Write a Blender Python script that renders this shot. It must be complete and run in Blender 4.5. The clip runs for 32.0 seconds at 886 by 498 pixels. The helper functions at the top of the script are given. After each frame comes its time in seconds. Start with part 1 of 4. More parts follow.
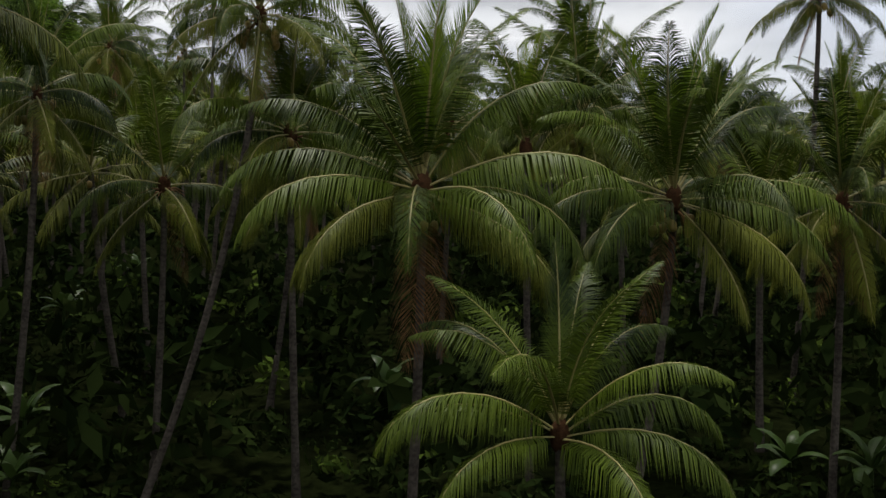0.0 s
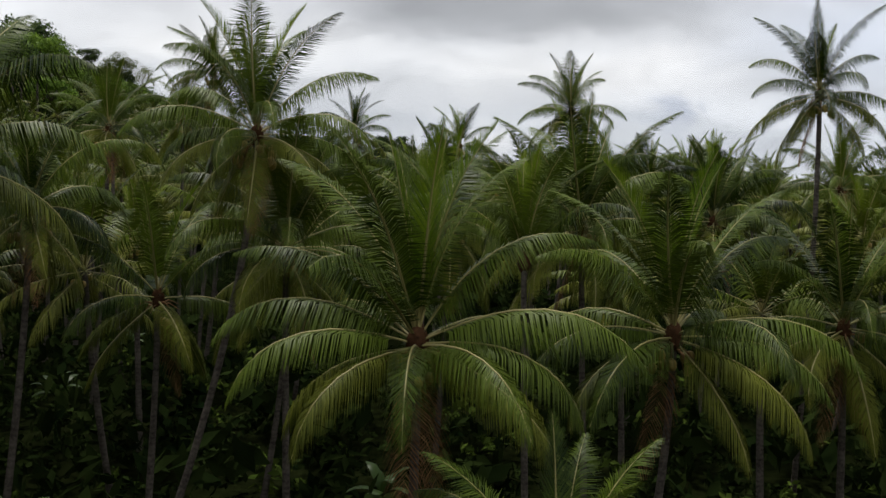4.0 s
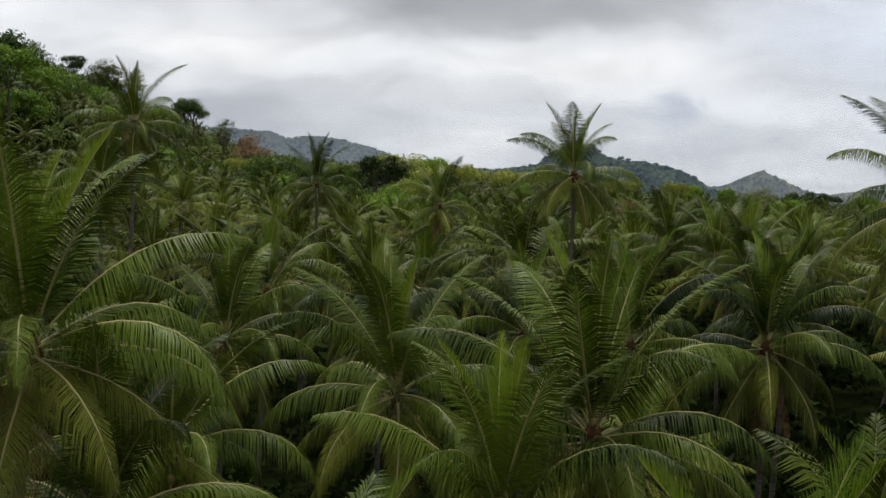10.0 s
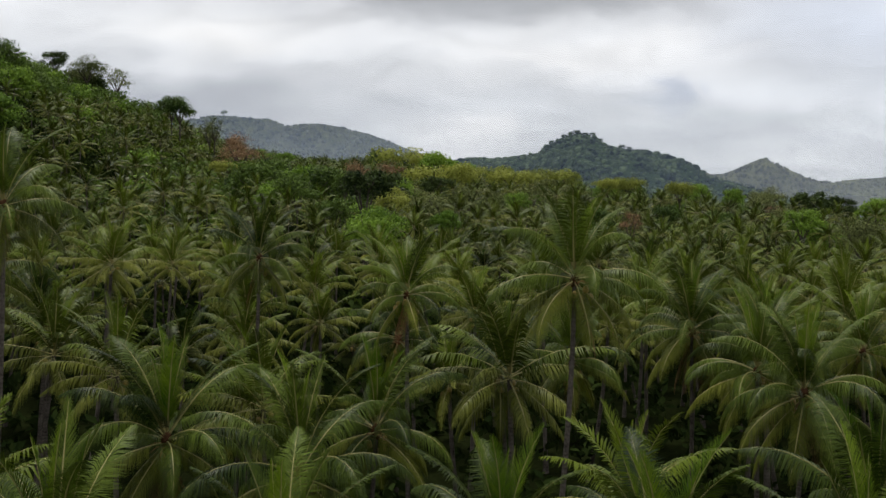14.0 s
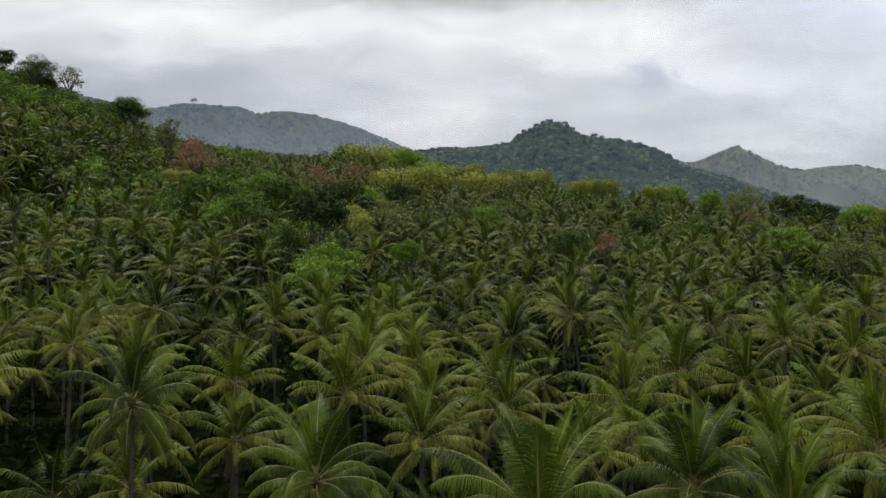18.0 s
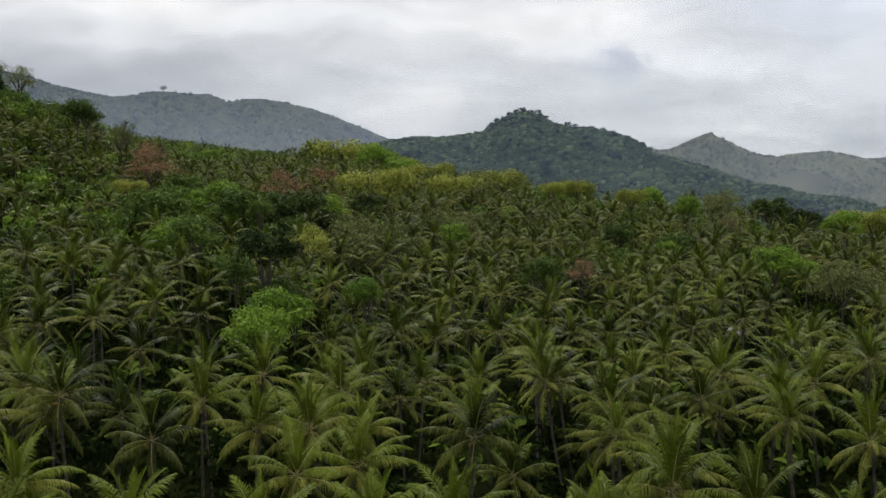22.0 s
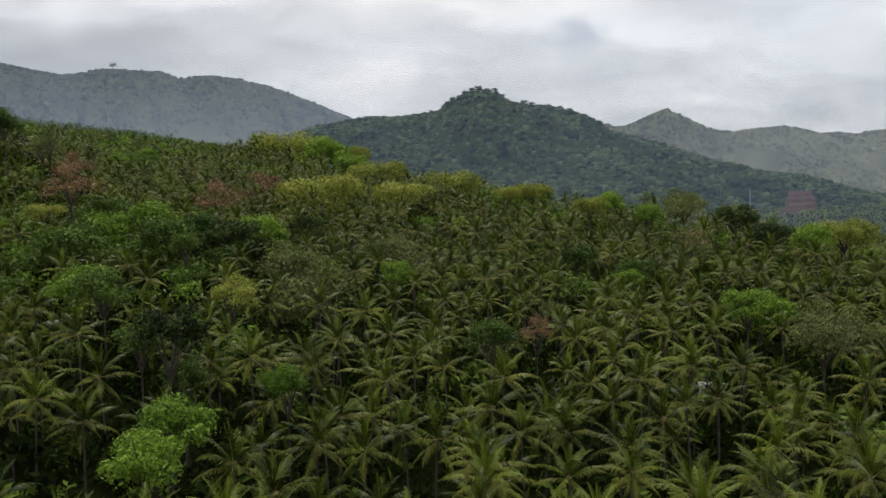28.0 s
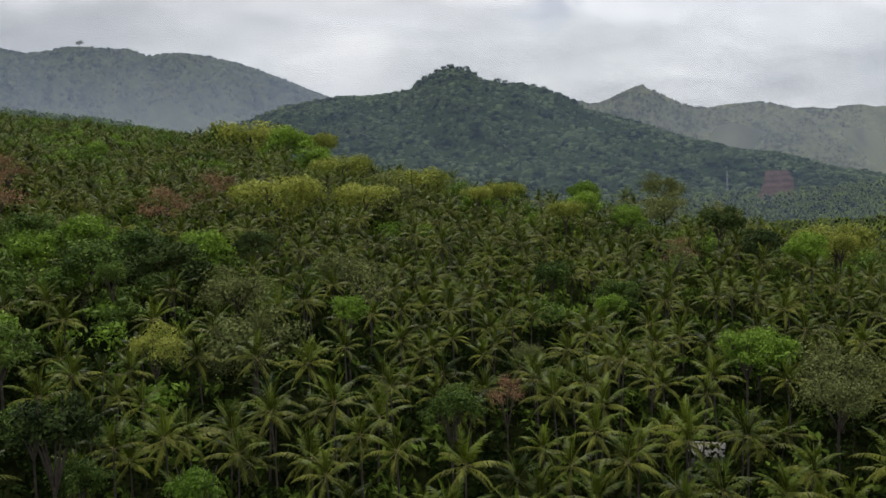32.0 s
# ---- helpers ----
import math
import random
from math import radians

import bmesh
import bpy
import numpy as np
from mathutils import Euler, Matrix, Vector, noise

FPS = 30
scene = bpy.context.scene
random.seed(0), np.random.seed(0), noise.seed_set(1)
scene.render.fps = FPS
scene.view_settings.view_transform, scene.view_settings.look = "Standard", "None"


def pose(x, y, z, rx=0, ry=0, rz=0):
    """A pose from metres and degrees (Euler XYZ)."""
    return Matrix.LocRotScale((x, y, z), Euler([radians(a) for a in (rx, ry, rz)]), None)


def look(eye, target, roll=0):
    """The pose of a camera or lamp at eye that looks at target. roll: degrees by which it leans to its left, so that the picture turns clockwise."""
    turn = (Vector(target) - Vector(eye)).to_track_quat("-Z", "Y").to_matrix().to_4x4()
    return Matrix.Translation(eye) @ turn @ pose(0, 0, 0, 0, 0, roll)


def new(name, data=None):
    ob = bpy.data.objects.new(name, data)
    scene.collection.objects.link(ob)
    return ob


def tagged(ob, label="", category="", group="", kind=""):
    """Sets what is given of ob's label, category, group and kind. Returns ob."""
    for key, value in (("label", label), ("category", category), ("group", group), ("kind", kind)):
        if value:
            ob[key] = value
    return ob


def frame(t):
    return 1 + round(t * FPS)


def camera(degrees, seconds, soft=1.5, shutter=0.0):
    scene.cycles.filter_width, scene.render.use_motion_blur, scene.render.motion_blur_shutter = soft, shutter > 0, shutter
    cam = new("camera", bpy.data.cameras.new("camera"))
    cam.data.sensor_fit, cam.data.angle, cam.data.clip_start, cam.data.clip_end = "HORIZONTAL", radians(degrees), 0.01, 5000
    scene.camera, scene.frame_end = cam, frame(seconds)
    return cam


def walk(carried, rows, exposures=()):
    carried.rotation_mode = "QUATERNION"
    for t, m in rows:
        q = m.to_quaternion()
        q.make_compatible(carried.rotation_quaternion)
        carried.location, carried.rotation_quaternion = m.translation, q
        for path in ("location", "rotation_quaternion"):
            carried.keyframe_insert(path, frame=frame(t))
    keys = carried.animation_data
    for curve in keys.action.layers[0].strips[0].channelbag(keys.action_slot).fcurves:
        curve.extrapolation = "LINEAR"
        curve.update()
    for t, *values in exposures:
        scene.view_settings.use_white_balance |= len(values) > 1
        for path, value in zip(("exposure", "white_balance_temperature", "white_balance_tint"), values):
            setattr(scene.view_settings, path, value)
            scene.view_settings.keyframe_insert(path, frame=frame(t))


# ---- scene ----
cam = camera(46.0, 32.0)
PATH = [
    (0.0, pose(-0.000, 0.000, 11.000, 88.492, -0.067, 0.000)),
    (0.5, pose(-0.025, -0.009, 11.243, 88.778, -0.244, -0.038)),
    (1.0, pose(-0.039, 0.012, 11.586, 89.071, -0.392, -0.071)),
    (1.5, pose(-0.041, 0.035, 11.954, 89.353, -0.489, -0.094)),
    (2.0, pose(-0.037, 0.044, 12.319, 89.602, -0.537, -0.105)),
    (2.5, pose(-0.022, 0.052, 12.687, 89.809, -0.557, -0.096)),
    (3.0, pose(-0.000, 0.089, 13.080, 89.983, -0.567, -0.076)),
    (3.5, pose(0.027, 0.221, 13.492, 90.116, -0.571, -0.059)),
    (5.5, pose(0.149, 1.871, 15.055, 90.373, -0.553, -0.060)),
    (6.0, pose(0.217, 2.711, 15.514, 90.384, -0.538, -0.060)),
    (6.5, pose(0.307, 3.816, 15.963, 90.370, -0.512, -0.057)),
    (7.0, pose(0.430, 5.059, 16.399, 90.352, -0.474, -0.055)),
    (7.5, pose(0.581, 6.384, 16.817, 90.326, -0.426, -0.040)),
    (8.0, pose(0.779, 7.760, 17.246, 90.277, -0.371, -0.020)),
    (8.5, pose(1.007, 9.280, 17.751, 90.224, -0.329, -0.004)),
    (9.0, pose(1.218, 10.906, 18.278, 90.177, -0.299, 0.020)),
    (9.5, pose(1.445, 12.602, 18.803, 90.140, -0.278, 0.045)),
    (10.0, pose(1.671, 14.318, 19.407, 90.092, -0.257, 0.071)),
    (10.5, pose(1.937, 16.041, 20.070, 90.033, -0.237, 0.096)),
    (11.0, pose(2.156, 17.731, 20.687, 89.959, -0.214, 0.115)),
    (11.5, pose(2.362, 19.427, 21.340, 89.873, -0.183, 0.117)),
    (12.0, pose(2.563, 21.151, 22.027, 89.771, -0.145, 0.119)),
    (12.5, pose(2.772, 22.909, 22.825, 89.670, -0.107, 0.128)),
    (13.0, pose(2.976, 24.683, 23.627, 89.558, -0.081, 0.141)),
    (13.5, pose(3.171, 26.460, 24.437, 89.449, -0.060, 0.143)),
    (14.0, pose(3.391, 28.239, 25.257, 89.339, -0.036, 0.113)),
    (14.5, pose(3.616, 30.018, 26.100, 89.233, -0.008, 0.010)),
    (16.5, pose(4.599, 37.129, 29.559, 88.867, 0.178, -0.733)),
    (17.0, pose(4.866, 38.916, 30.464, 88.763, 0.224, -0.949)),
    (17.5, pose(5.115, 40.681, 31.308, 88.663, 0.271, -1.152)),
    (18.0, pose(5.380, 42.442, 32.140, 88.569, 0.319, -1.351)),
    (18.5, pose(5.638, 44.188, 32.972, 88.485, 0.378, -1.560)),
    (19.0, pose(5.867, 45.929, 33.803, 88.382, 0.443, -1.772)),
    (19.5, pose(6.136, 47.696, 34.691, 88.286, 0.504, -1.983)),
    (20.0, pose(6.385, 49.445, 35.507, 88.181, 0.560, -2.191)),
    (20.5, pose(6.689, 51.215, 36.293, 88.075, 0.608, -2.372)),
    (21.0, pose(6.997, 52.991, 37.108, 87.980, 0.647, -2.520)),
    (21.5, pose(7.295, 54.749, 37.944, 87.883, 0.684, -2.643)),
    (22.0, pose(7.607, 56.473, 38.802, 87.773, 0.733, -2.769)),
    (22.5, pose(7.950, 58.165, 39.713, 87.661, 0.795, -2.945)),
    (23.0, pose(8.301, 59.821, 40.652, 87.542, 0.866, -3.150)),
    (23.5, pose(8.651, 61.443, 41.637, 87.437, 0.926, -3.360)),
    (24.0, pose(8.992, 63.022, 42.608, 87.322, 0.977, -3.564)),
    (24.5, pose(9.350, 64.576, 43.583, 87.199, 1.030, -3.762)),
    (25.0, pose(9.720, 66.138, 44.565, 87.073, 1.083, -3.951)),
    (25.5, pose(10.089, 67.746, 45.560, 86.954, 1.140, -4.128)),
    (27.5, pose(11.646, 74.476, 49.538, 86.430, 1.383, -4.853)),
    (28.0, pose(12.059, 76.333, 50.518, 86.251, 1.438, -5.054)),
    (28.5, pose(12.497, 78.412, 51.483, 86.056, 1.495, -5.231)),
    (29.0, pose(12.986, 80.769, 52.452, 85.880, 1.557, -5.395)),
    (29.5, pose(13.559, 83.422, 53.434, 85.712, 1.625, -5.573)),
    (30.0, pose(14.223, 86.339, 54.428, 85.526, 1.695, -5.768)),
    (30.5, pose(14.956, 89.480, 55.448, 85.337, 1.771, -5.982)),
    (31.0, pose(15.713, 92.779, 56.469, 85.160, 1.840, -6.169)),
    (31.5, pose(16.485, 96.178, 57.470, 85.003, 1.900, -6.323)),
    (32.0, pose(17.262, 99.618, 58.460, 84.840, 1.950, -6.460)),
]
walk(cam, PATH)


# ---- small helpers ----
def part(name, data, material, parent=None, label=""):
    """Links a mesh as one object under a thing or a part."""
    if material is not None and not data.materials:
        data.materials.append(material)
    ob = new(name, data)
    ob.parent = parent
    if label:
        tagged(ob, label)
    return ob


def mesh(name, verts, faces, material=None, smooth_faces=False):
    """A mesh from numpy arrays: verts (n, 3); faces (m, 3) or (m, 4), or a list of both."""
    me = bpy.data.meshes.new(name)
    blocks = faces if isinstance(faces, list) else [faces]
    blocks = [np.asarray(b, np.int32) for b in blocks if len(b)]
    verts = np.asarray(verts, np.float32)
    loops = np.concatenate([b.ravel() for b in blocks])
    sizes = np.concatenate([np.full(len(b), b.shape[1], np.int32) for b in blocks])
    me.vertices.add(len(verts))
    me.vertices.foreach_set("co", verts.ravel())
    me.loops.add(len(loops))
    me.loops.foreach_set("vertex_index", loops)
    me.polygons.add(len(sizes))
    me.polygons.foreach_set("loop_start", np.concatenate([[0], np.cumsum(sizes)[:-1]]).astype(np.int32))
    me.polygons.foreach_set("loop_total", sizes)
    me.update(calc_edges=True)
    if smooth_faces:
        me.polygons.foreach_set("use_smooth", np.ones(len(sizes), bool))
    if material is not None:
        me.materials.append(material)
    return me


def joined(pieces):
    """Joins (verts, tris) pieces into one pair of arrays."""
    vs, fs, n = [], [], 0
    for v, f in pieces:
        vs.append(v)
        fs.append(f + n)
        n += len(v)
    return np.concatenate(vs), np.concatenate(fs)


def turned(v, a, scale=1.0, at=(0, 0, 0)):
    c, s = math.cos(a), math.sin(a)
    return v @ np.array(((c, s, 0), (-s, c, 0), (0, 0, 1))) * scale + np.array(at)


def limb(a, b, ra, rb, sides=5):
    a, b = np.array(a, float), np.array(b, float)
    d = (b - a) / np.linalg.norm(b - a)
    u = np.cross(d, (0.3, 0.9, 0.2))
    u /= np.linalg.norm(u)
    w = np.cross(d, u)
    ang = np.arange(sides) * 6.2832 / sides
    ring = np.cos(ang)[:, None] * u + np.sin(ang)[:, None] * w
    v = np.concatenate([a + ring * ra, b + ring * rb])
    f = []
    for q in range(sides):
        o = (q + 1) % sides
        f += [(q, o, o + sides), (q, o + sides, q + sides)]
    return v, np.array(f)


# ---- sky and sun ----
def build_world():
    w = bpy.data.worlds.new("world")
    scene.world = w
    w.use_nodes = True
    nt = w.node_tree
    nt.nodes.clear()
    N, L = nt.nodes.new, nt.links.new

    def math_node(op, a, b=None, clamp=False):
        n = N("ShaderNodeMath")
        n.operation, n.use_clamp = op, clamp
        for i, v in enumerate((a, b)):
            if v is None:
                continue
            if isinstance(v, (int, float)):
                n.inputs[i].default_value = v
            else:
                L(v, n.inputs[i])
        return n.outputs[0]

    def mix(fac, a, b):
        n = N("ShaderNodeMix")
        n.data_type = "RGBA"
        for i, v in ((0, fac), (6, a), (7, b)):
            if isinstance(v, (int, float)):
                n.inputs[i].default_value = v
            elif isinstance(v, tuple):
                n.inputs[i].default_value = (*v, 1)
            else:
                L(v, n.inputs[i])
        return n.outputs[2]

    coord = N("ShaderNodeTexCoord").outputs["Generated"]
    sep = N("ShaderNodeSeparateXYZ")
    L(coord, sep.inputs[0])
    x, y, z = sep.outputs
    # clouds lie in a layer: flatten the direction towards the horizon
    lift = math_node("ADD", math_node("MAXIMUM", z, 0.0), 0.22)
    comb = N("ShaderNodeCombineXYZ")
    L(math_node("DIVIDE", x, lift), comb.inputs[0])
    L(math_node("DIVIDE", y, lift), comb.inputs[1])
    big = N("ShaderNodeTexNoise")
    big.inputs["Scale"].default_value, big.inputs["Detail"].default_value = 1.25, 7
    big.inputs["Roughness"].default_value, big.inputs["Distortion"].default_value = 0.52, 0.35
    L(comb.outputs[0], big.inputs["Vector"])
    fine = N("ShaderNodeTexNoise")
    fine.inputs["Scale"].default_value, fine.inputs["Detail"].default_value = 3.4, 6
    L(comb.outputs[0], fine.inputs["Vector"])
    # place in the sky ahead: sideways u, upwards v, warped by the fine noise
    ahead = math_node("MAXIMUM", y, 0.05)
    warp = math_node("MULTIPLY", math_node("SUBTRACT", fine.outputs["Fac"], 0.5), 0.07)
    u = math_node("ADD", math_node("DIVIDE", x, ahead), warp)
    v = math_node("ADD", math_node("DIVIDE", z, ahead), math_node("MULTIPLY", warp, 0.7))
    cell = N("ShaderNodeCombineXYZ")
    L(math_node("MULTIPLY", u, 1.0), cell.inputs[0])
    L(math_node("MULTIPLY", v, 1.7), cell.inputs[1])
    puff = N("ShaderNodeTexNoise")
    puff.inputs["Scale"].default_value, puff.inputs["Detail"].default_value = 11.0, 3.5
    puff.inputs["Roughness"].default_value = 0.6
    L(cell.outputs[0], puff.inputs["Vector"])
    billow = math_node("MULTIPLY", math_node("SUBTRACT", puff.outputs["Fac"], 0.5), 0.05)
    plain_u, plain_v = u, v
    u = math_node("ADD", u, billow)
    v = math_node("ADD", v, math_node("MULTIPLY", billow, 0.6))
    front = math_node("GREATER_THAN", y, 0.3)

    def bank(cu, cv, ru, rv, power=2.0):
        a = math_node("POWER", math_node("ABSOLUTE", math_node("DIVIDE", math_node("SUBTRACT", u, cu), ru)), power)
        b = math_node("POWER", math_node("ABSOLUTE", math_node("DIVIDE", math_node("SUBTRACT", v, cv), rv)), power)
        e = math_node("EXPONENT", math_node("MULTIPLY", math_node("ADD", a, b), -1.0))
        return math_node("MULTIPLY", e, front)

    tone = N("ShaderNodeValToRGB")
    r = tone.color_ramp
    r.elements[0].position, r.elements[0].color = 0.30, (*CLOUD_GREY, 1)
    r.elements[1].position, r.elements[1].color = 0.58, (*CLOUD_LIGHT, 1)
    soft = math_node("ADD", math_node("MULTIPLY", big.outputs["Fac"], 0.75), math_node("MULTIPLY", fine.outputs["Fac"], 0.25))
    L(soft, tone.inputs[0])
    nishita = N("ShaderNodeTexSky")
    nishita.sky_type, nishita.sun_disc = "NISHITA", False
    nishita.sun_elevation, nishita.sun_rotation = SUN_HEIGHT, SUN_TURN
    blue = N("ShaderNodeVectorMath")
    blue.operation = "SCALE"
    L(nishita.outputs[0], blue.inputs[0])
    blue.inputs["Scale"].default_value = 0.10
    col = mix(0.88, blue.outputs[0], tone.outputs[0])
    # the clouds that the sky shows ahead: a dark bank overhead, grey over the range, bright gaps, small puffs
    for amount, colour, place in (
            (0.6, (0.46, 0.47, 0.50), (0.02, 0.275, 0.36, 0.055, 2.6)),
            (0.9, (0.36, 0.37, 0.39), (0.065, 0.250, 0.185, 0.047, 4.5)),
            (0.85, (0.40, 0.41, 0.435), (-0.28, 0.128, 0.22, 0.036, 2.4)),
            (0.5, (0.52, 0.535, 0.56), (-0.42, 0.15, 0.20, 0.05, 2.0)),
            (0.9, (0.93, 0.925, 0.92), (-0.21, 0.193, 0.11, 0.022, 2.0)),
            (0.85, (0.92, 0.915, 0.91), (0.14, 0.172, 0.18, 0.024, 2.0)),
            (0.5, (0.62, 0.63, 0.645), (-0.02, 0.150, 0.14, 0.016, 2.0)),
            (0.85, (0.92, 0.915, 0.91), (0.01, 0.083, 0.05, 0.026, 3.0)),
            (0.8, (0.95, 0.945, 0.94), (0.035, 0.105, 0.03, 0.014, 3.0)),
            (0.6, (0.57, 0.63, 0.75), (0.42, 0.21, 0.13, 0.07, 2.0)),
            (0.9, (0.50, 0.53, 0.60), (0.215, 0.136, 0.017, 0.017, 4.0)),
            (0.5, (0.52, 0.55, 0.61), (0.195, 0.126, 0.032, 0.007, 2.0)),
            (0.6, (0.54, 0.57, 0.62), (0.249, 0.142, 0.007, 0.007, 2.0))):
        col = mix(math_node("MULTIPLY", bank(*place), amount), col, colour)
    # streaks and billows along the cloud base
    flat = N("ShaderNodeCombineXYZ")
    L(math_node("MULTIPLY", plain_u, 5.0), flat.inputs[0])
    L(math_node("MULTIPLY", plain_v, 17.0), flat.inputs[1])
    wisp = N("ShaderNodeTexNoise")
    wisp.inputs["Scale"].default_value, wisp.inputs["Detail"].default_value = 1.3, 6
    wisp.inputs["Roughness"].default_value, wisp.inputs["Distortion"].default_value = 0.55, 0.5
    L(flat.outputs[0], wisp.inputs["Vector"])
    gain = math_node("ADD", math_node("MULTIPLY", math_node("SUBTRACT", wisp.outputs["Fac"], 0.5), 0.75), 1.02)
    light = N("ShaderNodeVectorMath")
    light.operation = "SCALE"
    L(col, light.inputs[0])
    L(math_node("MAXIMUM", math_node("MINIMUM", gain, 1.2), 0.8), light.inputs["Scale"])
    col = light.outputs[0]
    # below the horizon the dome is dim, as the land beyond would be
    low = math_node("MULTIPLY", math_node("SUBTRACT", 0.0, z), 30.0, True)
    col = mix(low, col, (0.10, 0.12, 0.09))
    bg = N("ShaderNodeBackground")
    L(col, bg.inputs["Color"])
    bg.inputs["Strength"].default_value = SKY_STRENGTH
    out = N("ShaderNodeOutputWorld")
    L(bg.outputs[0], out.inputs["Surface"])


CLOUD_GREY, CLOUD_LIGHT = (0.52, 0.525, 0.545), (0.90, 0.90, 0.905)
SUN_HEIGHT, SUN_TURN = radians(76), radians(325)
SKY_STRENGTH = 1.12
build_world()
sun = new("sun", bpy.data.lights.new("sun", "SUN"))
sun.data.energy, sun.data.angle, sun.data.color = 2.6, radians(7), (1.0, 0.96, 0.88)
sun.matrix_world = look((0, 0, 0), (-math.sin(SUN_TURN) * math.cos(SUN_HEIGHT), -math.cos(SUN_TURN) * math.cos(SUN_HEIGHT), -math.sin(SUN_HEIGHT)))


# ---- materials ----
def leafy(name, dark, light, rough=0.5, glow=0.22, size=0.6, tree=0.09, sheen=0.35, wear=None, each=0.5):
    """Leaf: two greens mixed by leaf, by tree and by place, with some light passing through."""
    m = bpy.data.materials.new(name)
    m.use_nodes = True
    nt = m.node_tree
    nt.nodes.clear()
    N, L = nt.nodes.new, nt.links.new
    geo = N("ShaderNodeNewGeometry")
    obj = N("ShaderNodeObjectInfo")
    n1, n2 = N("ShaderNodeTexNoise"), N("ShaderNodeTexNoise")
    n1.inputs["Scale"].default_value, n1.inputs["Detail"].default_value = size, 3
    n2.inputs["Scale"].default_value, n2.inputs["Detail"].default_value = tree, 2
    for n in (n1, n2):
        L(geo.outputs["Position"], n.inputs["Vector"])

    def add(a, ka, b, kb):
        p, q = N("ShaderNodeMath"), N("ShaderNodeMath")
        p.operation, q.operation = "MULTIPLY", "MULTIPLY_ADD"
        L(a, p.inputs[0])
        p.inputs[1].default_value = ka
        L(b, q.inputs[0])
        q.inputs[1].default_value = kb
        L(p.outputs[0], q.inputs[2])
        return q.outputs[0]

    f = add(n1.outputs["Fac"], 0.5, n2.outputs["Fac"], 0.8)
    f = add(f, 1.0, geo.outputs["Random Per Island"], each)
    f = add(f, 1.0, obj.outputs["Random"], 0.30)
    ramp = N("ShaderNodeValToRGB")
    ramp.color_ramp.elements[0].position, ramp.color_ramp.elements[0].color = 0.62, (*dark, 1)
    ramp.color_ramp.elements[1].position, ramp.color_ramp.elements[1].color = 1.12, (*light, 1)
    if wear:
        e = ramp.color_ramp.elements.new(0.99)
        e.color = (*light, 1)
        ramp.color_ramp.elements[2].position = 1.0
        ramp.color_ramp.elements[2].color = (*wear, 1)
        ramp.color_ramp.elements[1].position = 0.93
    scale = N("ShaderNodeMath")
    scale.operation = "MULTIPLY"
    L(f, scale.inputs[0])
    scale.inputs[1].default_value = 0.855 / (0.80 + each / 2)
    L(scale.outputs[0], ramp.inputs[0])
    bsdf = N("ShaderNodeBsdfPrincipled")
    bsdf.inputs["Roughness"].default_value = rough
    bsdf.inputs["Specular IOR Level"].default_value = sheen
    L(ramp.outputs[0], bsdf.inputs["Base Color"])
    thru = N("ShaderNodeBsdfTranslucent")
    L(ramp.outputs[0], thru.inputs["Color"])
    mix = N("ShaderNodeMixShader")
    mix.inputs[0].default_value = glow
    L(bsdf.outputs[0], mix.inputs[1])
    L(thru.outputs[0], mix.inputs[2])
    out = N("ShaderNodeOutputMaterial")
    L(mix.outputs[0], out.inputs["Surface"])
    return m


